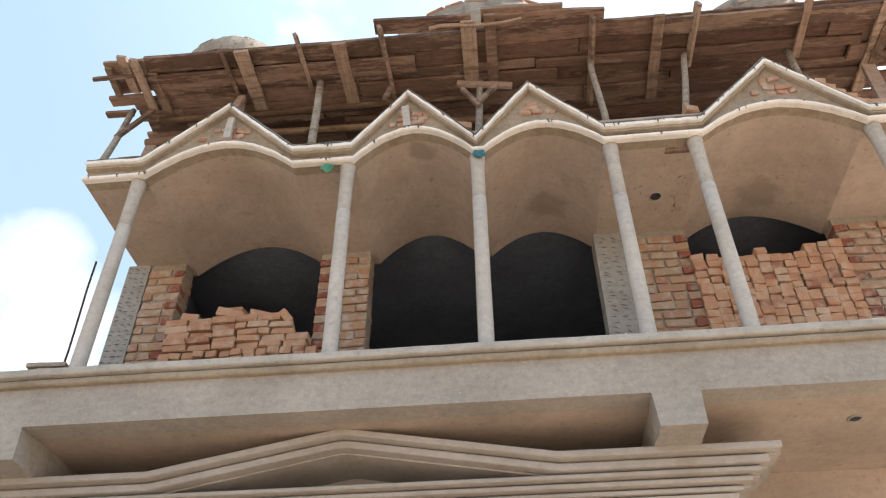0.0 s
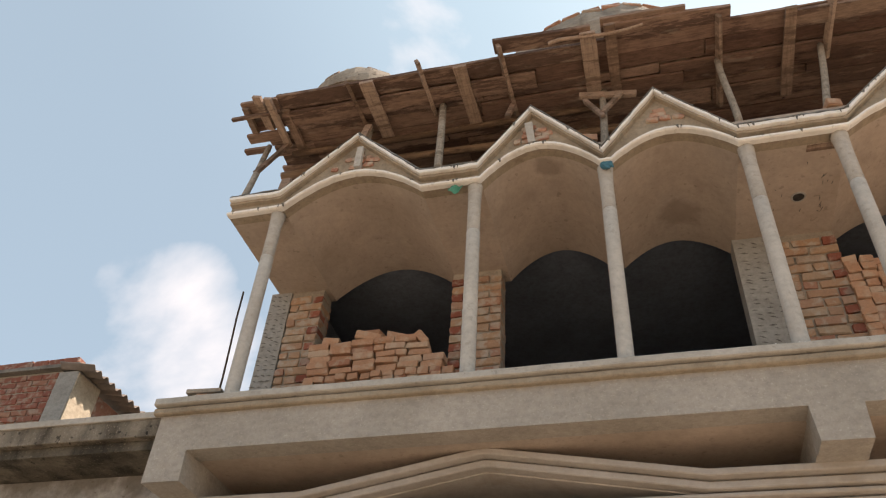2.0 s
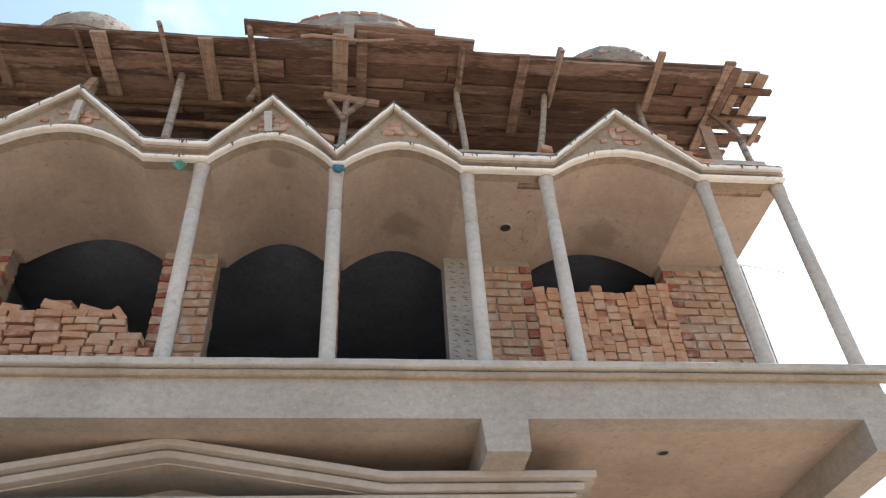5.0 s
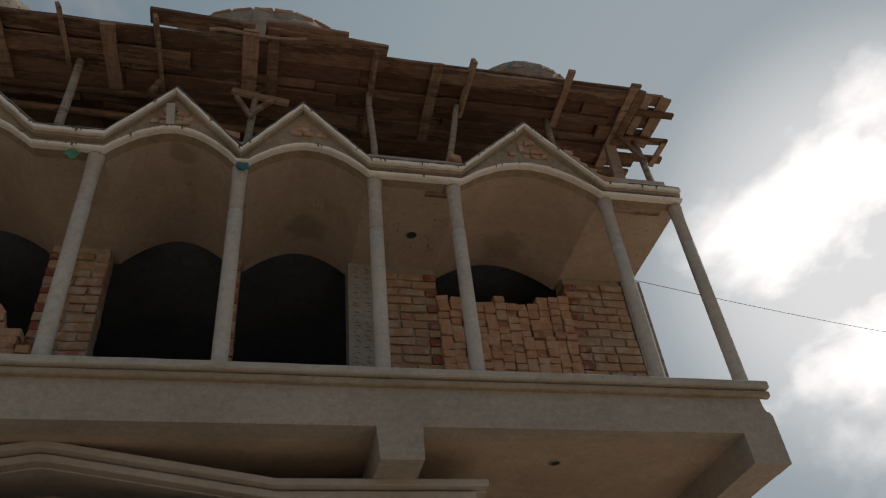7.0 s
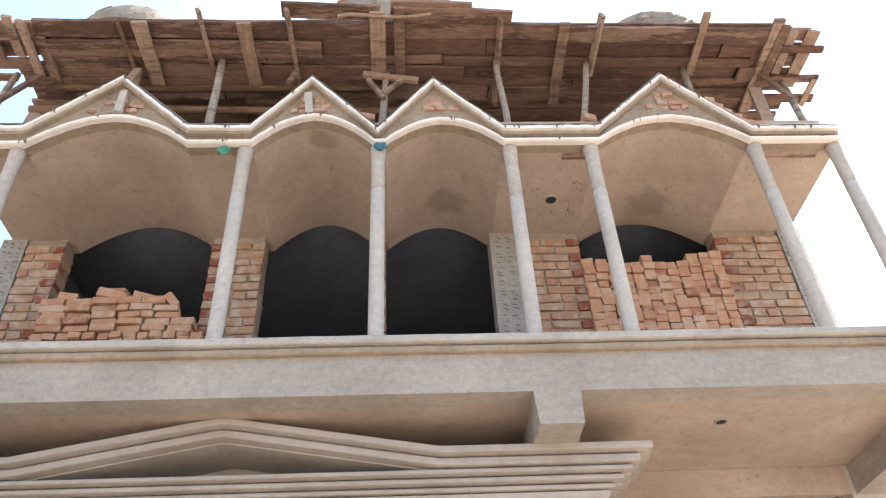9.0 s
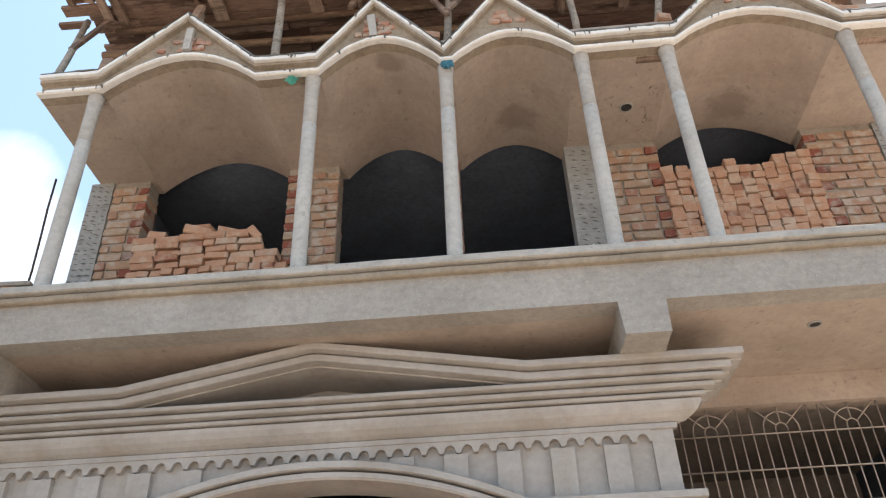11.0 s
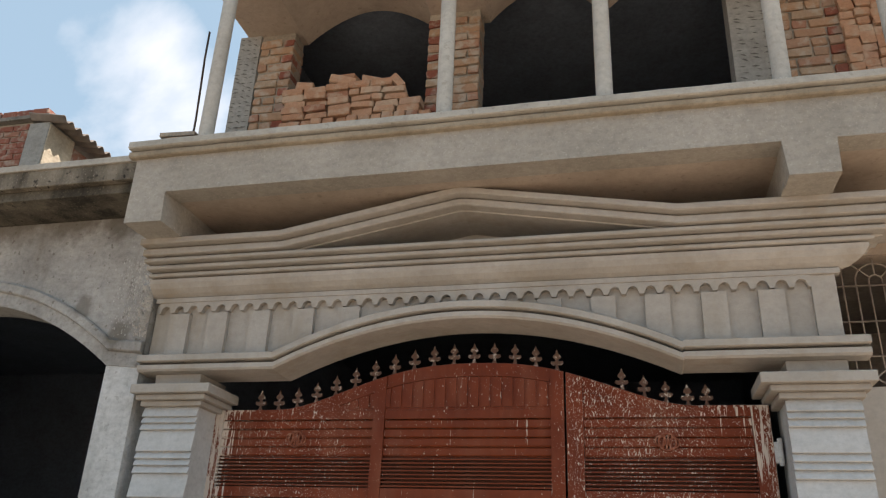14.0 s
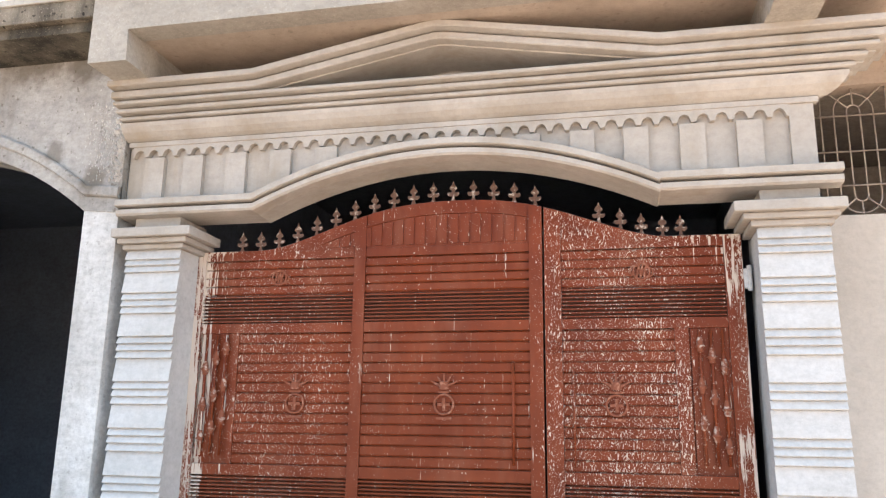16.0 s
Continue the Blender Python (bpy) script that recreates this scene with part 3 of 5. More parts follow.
# roof slab, upper storey kerb wall and flat roof that carry the domes
tagged(part("roof_slab", boxed(X0, X1 - 0.04, WALL_IN, 9.0, 6.062, 6.10), M_RAW), "raw concrete roof slab above the rooms", "roof", kind="structure")
tagged(part("roof_kerb_wall", boxed(X0 + 0.1, X1 - 0.15, 5.25, 5.45, 6.102, 7.30), M_MORTAR), "dark unfinished parapet wall behind the scaffold", "wall", kind="structure")
tagged(part("upper_roof", boxed(X0 - 0.6, X1 + 0.6, 5.451, 9.0, 7.12, 7.30), M_RAW), "raw concrete upper roof slab", "roof", kind="structure")

# ---- balcony columns ----


def column(x, i):
    h = SPRING + 0.004 - LEDGE_Z
    rnd = random.Random(40 + i)
    cut = h * rnd.uniform(0.70, 0.78)
    bm = bmesh.new()
    lathe(bm, (x, 4.055, LEDGE_Z - 0.004), [(0.0505, 0.0), (0.0505, 0.02), (0.048, 0.05), (0.048, h * 0.3), (0.0475, h * 0.5), (0.0475, cut - 0.004), (0.0455, cut)], 24)
    c = tagged(part("balcony_column", bm, M_COLUMN, smooth=True), "slender round grey cement column on the balcony ledge", "column", "balcony columns")
    bm = bmesh.new()
    lathe(bm, (x, 4.055, LEDGE_Z - 0.004), [(0.0455, cut + 0.001), (0.0468, cut + 0.005), (0.0465, h * 0.9), (0.052, h - 0.05), (0.055, h - 0.03), (0.055, h)], 24)
    for v in bm.verts:
        v.co += 0.0022 * Vector((noise.noise(v.co * 14), noise.noise(v.co * 14 + Vector((5, 0, 0))), 0))
    part("upper_casting", bm, M_COLUMN_TOP, c, "rougher smeared upper length", smooth=True)
    return c


for i, x in enumerate(COLUMNS):
    column(x, i)

# ---- upper wall: raw concrete posts, brick piers, dark rooms behind ----
wall = tagged(part("upper_wall", boxed(-2.46, -2.272, WALL, WALL_IN, 4.126, SPRING + 0.002), M_RAW), "unplastered upper wall of red brick piers and raw concrete posts", "wall", kind="structure")
for x0, x1 in ((1.372, 1.658), (3.752, 3.93)):
    part("concrete_post", boxed(x0, x1, WALL - 0.004, WALL_IN, 4.126, SPRING + 0.002), M_RAW, wall, "raw concrete post with chisel marks")
# chisel marks as flat dark lozenges, the recess shade in their colour
for x0, x1 in ((-2.46, -2.272), (1.385, 1.658), (3.752, 3.93)):
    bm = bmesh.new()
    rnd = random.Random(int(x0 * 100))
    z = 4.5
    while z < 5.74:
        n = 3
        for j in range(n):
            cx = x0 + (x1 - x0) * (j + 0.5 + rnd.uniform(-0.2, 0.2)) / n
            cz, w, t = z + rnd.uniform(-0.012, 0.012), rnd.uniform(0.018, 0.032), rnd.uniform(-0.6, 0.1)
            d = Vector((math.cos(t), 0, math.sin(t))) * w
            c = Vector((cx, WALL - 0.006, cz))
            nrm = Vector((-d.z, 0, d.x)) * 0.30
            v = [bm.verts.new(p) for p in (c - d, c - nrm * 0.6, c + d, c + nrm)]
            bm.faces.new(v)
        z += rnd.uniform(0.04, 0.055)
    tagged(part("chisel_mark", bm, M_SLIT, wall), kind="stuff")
PIERS = [(-2.270, -1.965), (-0.835, -0.415), (0.425, 0.545), (1.660, 2.095), (3.205, 3.750)]
for x0, x1 in PIERS:
    part("mortar_core", boxed(x0 + 0.008, x1 - 0.008, WALL + 0.016, WALL_IN - 0.006, 4.126, SPRING + 0.001), M_MORTAR, wall, "grey mortar between the bricks")

part("room_wall", boxed(X0, X1, 8.8, 9.0, 4.126, 6.044), M_ROOM_SHADE, wall)
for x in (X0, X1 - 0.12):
    part("room_wall", boxed(x, x + 0.12, WALL_IN + 0.001, 8.799, 4.126, 6.044), M_ROOM_SHADE, wall)
part("room_floor", boxed(X0 + 0.121, X1 - 0.121, WALL_IN + 0.01, 8.79, 4.126, 4.14), M_ROOM_SHADE, wall)
part("room_ceiling", boxed(X0 + 0.121, X1 - 0.121, WALL_IN + 0.002, 8.79, 6.045, 6.060), M_ROOM_SHADE, wall)

# ---- entrance portal ----
MID = -0.345
portal = thing("entrance_portal", "grey plastered entrance portal with stepped cornice and shallow pediment", "portal", kind="structure")


def lintel(x):
    u = (x - MID) / 1.195
    return 2.762 if abs(u) >= 1 else 2.75 + 0.285 * (1 - abs(u) ** 2.0)


def ped(x):
    a, b, top = -1.49, 0.865, 0.205
    m = -0.365
    if x <= a or x >= b:
        return 0.0
    f = (x - a) / (m - a) if x < m else (b - x) / (b - m)
    return top * min(1.0, f * 1.02)


LX = sorted({-1.49, -0.365, 0.865} | set(spread(-2.44, 1.66, 40)) | set(spread(MID - 1.195, MID + 1.195, 48)))
bm = bmesh.new()
prism(bm, LX, [lintel(x) for x in LX], [3.44 for x in LX], 4.55, 4.735)
part("frieze_wall", bm, M_PORTAL, portal)
part("tympanum", prism(bmesh.new(), LX, [3.441 for x in LX], [3.485 + ped(x) for x in LX], 4.72, 4.735), M_PORTAL, portal, "plain shaded pediment field")
ends = [(-2.43, lintel(-2.43))] + [(x, lintel(x)) for x in LX if -2.43 < x < 1.75] + [(1.755, lintel(1.755))]
part("arched_lintel", sweep(bmesh.new(), ends, [(4.549, 0.112), (4.435, 0.108), (4.42, 0.100), (4.42, 0.066), (4.428, 0.061), (4.500, 0.059), (4.500, 0.047), (4.446, 0.046), (4.440, 0.042), (4.440, 0.016), (4.452, 0.004), (4.549, 0.0)]), M_PORTAL, portal, "moulded arched lintel")


def rail(name, x1, y, z0, z1, pediment, lab=""):
    xs = sorted(set(spread(-2.45, x1, 50)) | {-1.49, -0.365, 0.865})
    back = 4.719 if pediment else 4.6
    prof = [(back, z1), (y + 0.006, z1), (y, z1 - 0.006), (y, z0 + 0.017), (y + 0.006, z0 + 0.011), (y + 0.075, z0 + 0.009), (y + 0.075, z0), (back, z0)]
    part(name, sweep(bmesh.new(), [(x, ped(x) if pediment else 0.0) for x in xs], prof), M_PORTAL, portal, lab)


rail("pediment_moulding", 2.07, 4.25, 3.537, 3.588, True, "stepped raking pediment moulding")
rail("pediment_moulding", 2.00, 4.30, 3.482, 3.536, True)
rail("cornice_moulding", 1.955, 4.325, 3.446, 3.4815, False, "stepped cornice moulding")
rail("cornice_moulding", 1.905, 4.365, 3.408, 3.4455, False)
rail("cornice_moulding", 1.855, 4.405, 3.372, 3.4075, False)
cove = [(4.55, 3.3715), (4.425, 3.3715), (4.432, 3.345), (4.452, 3.315), (4.482, 3.29), (4.515, 3.272), (4.55, 3.268)]
bm = bmesh.new()
rows = []
for x, s in [(-2.45, 0.0)] + [(x, 0.0) for x in spread(-2.3, 1.5, 12)] + [(1.70, 1.0)]:
    rows.append([bm.verts.new((x + s * (4.55 - y) * 1.05, y, z)) for y, z in cove])
for p, q in zip(rows, rows[1:]):
    for i in range(len(cove)):
        j = (i + 1) % len(cove)
        bm.faces.new((p[i], q[i], q[j], p[j]))
bm.faces.new(rows[0])
bm.faces.new(rows[-1])
part("cove_moulding", bm, M_PORTAL, portal)
part("fillet_moulding", boxed(-2.43, 1.686, 4.505, 4.552, 3.236, 3.2675, 0.004), M_PORTAL, portal)
# scalloped border plate and the upright strips under it
bm = bmesh.new()
SX = spread(-2.40, 1.535, 40)
w = SX[1] - SX[0]
top, xs, zs = 3.2355, [], []
for i in range(40):
    for j in range(8):
        u = j / 8
        xs.append(SX[i] + w * u)
        zs.append(3.168 if u < 0.16 or u > 0.86 else 3.168 + 0.045 * math.sqrt(max(0, 1 - ((u - 0.51) / 0.36) ** 2)))
xs.append(SX[-1]); zs.append(3.168)
prism(bm, xs, zs, [top] * len(xs), 4.512, 4.551)
part("scalloped_border", bm, M_PORTAL, portal, "scalloped plaster border")
part("end_margin", boxed(1.536, 1.66, 4.522, 4.551, 2.875, 3.2355), M_PORTAL, portal)
for x1 in (-2.174, -1.905, -1.613, -1.318, -1.02, -0.41, -0.105, 0.20, 0.504, 0.799, 1.100, 1.397):
    xs = spread(x1 - 0.134, x1, 4)
    lo = [max(2.86, lintel(x) + 0.105) for x in xs]
    if max(lo) < 3.15:
        part("upright_strip", prism(bmesh.new(), xs, lo, [3.160] * 5, 4.513, 4.551), M_PORTAL, portal)

# piers with capital, neck and lapped bands


def gate_pier(x0, x1, out, inner):
    p = thing("gate_pier", "white plastered gate pier with lapped horizontal bands and moulded capital", "pier", "gate piers")
    part("shaft", boxed(x0 + 0.012, x1 - 0.012, 4.515, 4.86, 0.0, 2.60), M_PIER, p)
    part("neck", boxed(x0 + 0.03, x1 - 0.03, 4.52, 4.84, 2.681, 2.761), M_PORTAL, p)
    for o, z0, z1 in ((0.02, 2.556, 2.588), (0.045, 2.589, 2.622), (0.075, 2.623, 2.680)):
        part("capital_step", boxed(x0 - o * out, x1 + o * inner, 4.50 - o * 1.25, 4.80, z0, z1, 0.008), M_PORTAL, p)
    z = 2.552
    seq = [0.060, 0.038, 0.042, 0.128, 0.042, 0.040, 0.045] + [0.138, 0.043, 0.043, 0.046] * 9
    for h in seq:
        if z - h < 0.02:
            break
        bm = bmesh.new()
        prof = [(4.516, 0.0), (4.512, 0.0), (4.492, -h + 0.008), (4.494, -h + 0.004), (4.516, -h + 0.003)]
        sweep(bm, [(x0, z), (x1, z)], prof)
        part("lapped_band", bm, M_PIER, p)
        z -= h
    return p


gate_pier(-2.366, -1.995, 0.8, 1.35)
gate_pier(1.325, 1.682, 1.6, 0.95)

# ---- gate ----
GY = 4.75


def gate_top(x):
    u = abs(x - MID) / 1.24
    if u >= 1:
        return 2.585
    return 2.585 + 0.27 * (0.5 + 0.5 * math.cos(math.pi * u ** 1.25)) ** 0.86


gate = thing("double_gate", "red-brown steel double gate with white paint splashes and spear finials", "gate")


def finial_mesh():
    bm = bmesh.new()
    half = [(0.006, 0.0), (0.015, 0.010), (0.007, 0.020), (0.008, 0.036), (0.022, 0.032), (0.037, 0.044), (0.034, 0.060), (0.018, 0.056), (0.008, 0.062), (0.010, 0.070), (0.024, 0.080), (0.019, 0.095), (0.008, 0.104), (0.0, 0.132)]
    loop = half + [(-x, z) for x, z in half[-2::-1]]
    a = [bm.verts.new((x, -0.006, z)) for x, z in loop]
    b = [bm.verts.new((x, 0.006, z)) for x, z in loop]
    bm.faces.new(a)
    bm.faces.new(b)
    for i in range(len(a)):
        j = (i + 1) % len(a)
        bm.faces.new((a[i], a[j], b[j], b[i]))
    bmesh.ops.recalc_face_normals(bm, faces=bm.faces)
    me = bpy.data.meshes.new("finial")
    bm.to_mesh(me)
    bm.free()
    me.materials.append(M_FINIAL)
    return me


FINIAL = finial_mesh()


def panel(leaf, x0, x1):
    """Frame, slats and louvres of one bay between its stiles."""
    def slats(z0, z1, n):
        for i in range(n):
            a, b = z0 + (z1 - z0) * i / n, z0 + (z1 - z0) * (i + 1) / n
            prof = [(GY + 0.022, a + 0.001), (GY + 0.009, a + 0.002), (GY + 0.004, a + 0.009), (GY + 0.004, b - 0.010), (GY + 0.011, b - 0.0025), (GY + 0.022, b - 0.001)]
            part("slat", sweep(bmesh.new(), [(x0, 0.0), (x1, 0.0)], prof), M_GATE, leaf)

    def louvres(z0, z1, n):
        for i in range(n):
            a = z0 + (z1 - z0) * (i + 0.5) / n
            # dark sheet behind the fins stands in for the shade between them
            if i == 0:
                part("vent_backing", boxed(x0, x1, GY + 0.019, GY + 0.0222, z0, z1), M_VENT_SHADE, leaf)
            part("louvre", sweep(bmesh.new(), [(x0, a), (x1, a)], [(GY - 0.005, -0.006), (GY - 0.005, 0.001), (GY + 0.016, 0.008), (GY + 0.016, 0.004)]), M_GATE, leaf)

    slats(2.305, 2.52, 4)
    louvres(2.125, 2.30, 8)
    louvres(1.045, 1.215, 8)
    slats(0.12, 0.98, 11)
    return slats


def rail_bar(leaf, x0, x1, z0, z1, y=GY - 0.006):
    part("rail", boxed(x0, x1, y, GY + 0.03, z0, z1, 0.004), M_GATE, leaf)


def stile(leaf, x0, x1, z0=0.06, y=GY - 0.010):
    xs = spread(x0, x1, 3)
    part("stile", prism(bmesh.new(), xs, [z0] * 4, [gate_top(x) - 0.005 for x in xs], y, GY + 0.03), M_GATE, leaf)


def head(leaf, x0, x1, lo, fan):
    """The curved top plate; fan: span, foot and top margin of its strip panel."""
    xs = spread(x0, x1, 26)
    part("head_plate", prism(bmesh.new(), xs, [lo] * 27, [gate_top(x) for x in xs], GY + 0.004, GY + 0.03), M_GATE, leaf)
    fx0, fx1, foot, mar, n = fan
    fs = spread(fx0, fx1, n)
    xs = spread(fx0, fx1, 20)
    part("fan_rim", sweep(bmesh.new(), [(x, gate_top(x) - mar) for x in xs], [(GY + 0.006, -0.008), (GY - 0.004, -0.006), (GY - 0.004, 0.004), (GY + 0.006, 0.006)]), M_GATE, leaf)
    for a, b in zip(fs, fs[1:]):
        xx = [a + 0.009, b - 0.009]
        hi = [gate_top(x) - mar - 0.012 for x in xx]
        if min(hi) > foot + 0.012:
            part("fan_strip", prism(bmesh.new(), xx, [foot] * 2, hi, GY - 0.004, GY + 0.006), M_GATE, leaf)


def emblem(leaf, x, z):
    """Round plaque: a ring with a plain cross, leaves on top and a foot bar."""
    bm = bmesh.new()
    ring(bm, (x, GY - 0.006, z), 0.056, 0.007)
    box(bm, x - 0.008, x + 0.008, GY - 0.012, GY + 0.004, z - 0.036, z + 0.036)
    box(bm, x - 0.036, x - 0.009, GY - 0.012, GY + 0.004, z - 0.008, z + 0.008)
    box(bm, x + 0.009, x + 0.036, GY - 0.012, GY + 0.004, z - 0.008, z + 0.008)
    box(bm, x - 0.045, x + 0.045, GY - 0.010, GY + 0.004, z - 0.085, z - 0.072)
    box(bm, x - 0.034, x + 0.034, GY - 0.010, GY + 0.004, z + 0.064, z + 0.076)
    for i in range(5):
        a = radians(25 + 32.5 * i)
        d = Vector((math.cos(a), 0, math.sin(a)))
        pole(bm, Vector((x, GY - 0.004, z + 0.095)) + d * 0.008, Vector((x, GY - 0.004, z + 0.095)) + d * (0.075 if i % 2 else 0.085), 0.012, 0.004, 6, 2)
    pole(bm, (x, GY - 0.002, z + 0.09), (x, GY - 0.012, z + 0.13), 0.03, 0.02, 10, 1)
    part("emblem", bm, M_EMBLEM_LIT, leaf, "round raised plaque with leaf crest")


def monogram(leaf, x, z):
    bm = bmesh.new()
    ring(bm, (x, GY - 0.004, z), 0.046, 0.006)
    ring(bm, (x + 0.035, GY - 0.004, z - 0.005), 0.028, 0.005, n=14)
    ring(bm, (x - 0.035, GY - 0.004, z + 0.005), 0.028, 0.005, n=14)
    for s in (-0.02, 0.0, 0.02):
        pole(bm, (x + s - 0.008, GY - 0.006, z - 0.038), (x + s + 0.008, GY - 0.006, z + 0.038), 0.005, 0.005, 6, 1)
    part("emblem", bm, M_EMBLEM_LIT, leaf, "small raised scroll plaque")


def balusters(leaf, xs, z0, z1):
    """Three rods with turned collars that step down towards the hinge side."""
    for i, x in enumerate(xs):
        y = GY - 0.018
        rod = part("baluster", pole(bmesh.new(), (x, y, z0), (x, y, z1), 0.0095, 0.0095, 8, 1), M_GATE, leaf, smooth=True)
        for f in (0.875, 0.57, 0.30):
            z = z0 + (z1 - z0) * (f - 0.083 * i)
            prof = [(0.0105, -0.034), (0.015, -0.030), (0.018, -0.018), (0.017, -0.010), (0.026, -0.003), (0.026, 0.004), (0.017, 0.010), (0.019, 0.022), (0.013, 0.044), (0.0105, 0.050)]
            part("collar", lathe(bmesh.new(), (x, y, z), prof, 12), M_KNOB, rod, "turned collar caked with white paint", smooth=True)
    part("recess_frame", boxed(min(xs) - 0.045, max(xs) + 0.045, GY + 0.006, GY + 0.02, z0 - 0.01, z1 + 0.01), M_GATE, leaf)


left = part("gate_leaf", boxed(-2.02, 0.183, GY + 0.0225, GY + 0.03, 0.06, 2.56), M_GATE, gate, "wide gate leaf of two slatted bays")
right = part("gate_leaf", boxed(0.195, 1.28, GY + 0.0225, GY + 0.03, 0.06, 2.56), M_GATE, gate, "narrow gate leaf thickly spattered with white paint")
for x0, x1, leaf in ((-1.95, -0.962, left), (-0.888, 0.105, left), (0.29, 1.185, right)):
    slats = panel(leaf, x0, x1)
    lo, hi = x0, x1
    if x0 < -1.5:
        lo = -1.69
    if x1 > 1.0:
        hi = 0.90
    for i in range(13):
        a, b = 1.285 + 0.0596 * i, 1.285 + 0.0596 * (i + 1)
        prof = [(GY + 0.022, a + 0.001), (GY + 0.009, a + 0.002), (GY + 0.004, a + 0.009), (GY + 0.004, b - 0.010), (GY + 0.011, b - 0.0025), (GY + 0.022, b - 0.001)]
        part("slat", sweep(bmesh.new(), [(lo, 0.0), (hi, 0.0)], prof), M_GATE, leaf)
    for z0, z1 in ((2.062, 2.122), (1.218, 1.282), (0.985, 1.042), (0.06, 0.118)):
        rail_bar(leaf, x0 - 0.001, x1 + 0.001, z0, z1)
    rail_bar(leaf, x0 - 0.001, x1 + 0.001, 2.522, 2.575, GY - 0.003)
head(left, -2.02, 0.183, 2.574, (-1.19, 0.098, 2.590, 0.075, 19))
head(right, 0.195, 1.28, 2.574, (0.29, 0.46, 2.590, 0.075, 4))
stile(left, -2.02, -1.951)
stile(left, -0.961, -0.889, y=GY - 0.008)
stile(left, 0.106, 0.183)
stile(right, 0.195, 0.289)
stile(right, 1.186, 1.28)
part("stile", boxed(-1.722, -1.691, GY - 0.004, GY + 0.02, 1.283, 2.061), M_GATE, left)
part("stile", boxed(0.901, 0.975, GY - 0.004, GY + 0.02, 1.283, 2.061), M_GATE, right)
balusters(left, [-1.764, -1.828, -1.896], 1.33, 2.05)
balusters(right, [1.03, 1.09, 1.15], 1.33, 2.05)
emblem(left, -1.302, 1.64)
emblem(left, -0.39, 1.64)
emblem(right, 0.579, 1.64)
monogram(left, -1.447, 2.405)
monogram(right, 0.739, 2.385)
for leaf, x, z0, z1 in ((left, 0.012, 1.31, 1.87), (right, 0.35, 1.31, 1.85)):
    bm = bmesh.new()
    pole(bm, (x, GY - 0.02, z0), (x, GY - 0.02, z1), 0.009, 0.009, 8, 1)
    for z in (z0 + 0.03, z1 - 0.03):
        pole(bm, (x, GY - 0.02, z), (x, GY + 0.006, z), 0.006, 0.006, 6, 1)
    part("pull_bar", bm, M_GATE, leaf, smooth=True)
bm = ring(bmesh.new(), (0.243, GY - 0.014, 1.961), 0.026, 0.007)
for i in range(8):
    a = 2 * math.pi * i / 8
    pole(bm, (0.243, GY - 0.014, 1.961), (0.243 + 0.042 * math.cos(a), GY - 0.014, 1.961 + 0.042 * math.sin(a)), 0.005, 0.006, 5, 1)
part("lock_rosette", bm, M_GATE, right)
for i in range(16):
    x = -1.718 + 0.1242 * i
    piece("spear_finial", FINIAL, pose(x, GY + 0.016, gate_top(x) - 0.004), left)
for x in (0.512, 0.633, 0.75, 0.866, 0.965):
    piece("spear_finial", FINIAL, pose(x, GY + 0.016, gate_top(x) - 0.004), right)
for leaf, x, s in ((left, -2.02, -1), (right, 1.28, 1)):
    for z in (2.33, 1.0):
        bm = boxed(min(x, x + s * 0.045), max(x, x + s * 0.045), GY - 0.012, GY + 0.03, z - 0.055, z + 0.055, 0.006)
        pole(bm, (x + s * 0.03, GY - 0.014, z - 0.07), (x + s * 0.03, GY - 0.014, z + 0.07), 0.013, 0.013, 8, 1)
        part("hinge", bm, M_JAMB, leaf, "hinge lug caked with white plaster")

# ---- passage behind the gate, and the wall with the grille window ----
passage = tagged(part("passage_wall", boxed(-2.44, -2.39, 4.87, 9.0, 0.0, SOFFIT_Z), M_ROOM_SHADE), "dark unlit passage behind the gate", "wall", kind="structure")
part("back_wall", boxed(-2.389, 3.9, 8.85, 9.0, 0.0, SOFFIT_Z), M_ROOM_SHADE, passage)
part("side_wall", boxed(1.69, 1.74, 5.3, 8.849, 0.0, SOFFIT_Z), M_ROOM_SHADE, passage)
# passage ceiling: deepening shade towards the back, carried by dark plaster
part("inner_ceiling", boxed(-2.389, 1.68, 4.9, 8.849, 3.742, 3.776), M_ROOM_SHADE, passage)
part("inner_ceiling", boxed(1.745, 3.9, 5.295, 8.849, 3.742, 3.776), M_ROOM, passage)
part("inner_wall", boxed(1.746, 3.79, 7.3, 7.42, 0.0, 3.74), M_ROOM, passage)
part("side_wall", boxed(3.80, 3.90, 5.295, 8.849, 0.0, 3.741), M_ROOM_SHADE, passage)
WY = 5.15
W0, W1, WZ0, WZ1 = 1.80, 3.64, 2.768, 3.588
low_wall = tagged(part("window_wall", boxed(1.683, X1, WY, WY + 0.14, 0.0, WZ0), M_CREAM), "plain cream plastered wall under a grille window", "wall", kind="structure")
part("wall_beside_window", boxed(W1, X1, WY, WY + 0.14, WZ0, SOFFIT_Z + 0.004), M_CREAM, low_wall)
part("wall_beside_window", boxed(1.683, W0, WY, WY + 0.14, WZ0, SOFFIT_Z + 0.004), M_CREAM, low_wall)
part("window_head", boxed(W0, W1, WY, WY + 0.14, WZ1, SOFFIT_Z + 0.004), M_SOFFIT, low_wall)
grille = thing("window_grille", "cream painted steel window grille with arched ends", "window grille")
GZ = WY + 0.05


def bar(p, q, r=0.0048):
    part("bar", pole(bmesh.new(), p, q, r, r, 6, 1), M_GRILLE, grille, smooth=True)


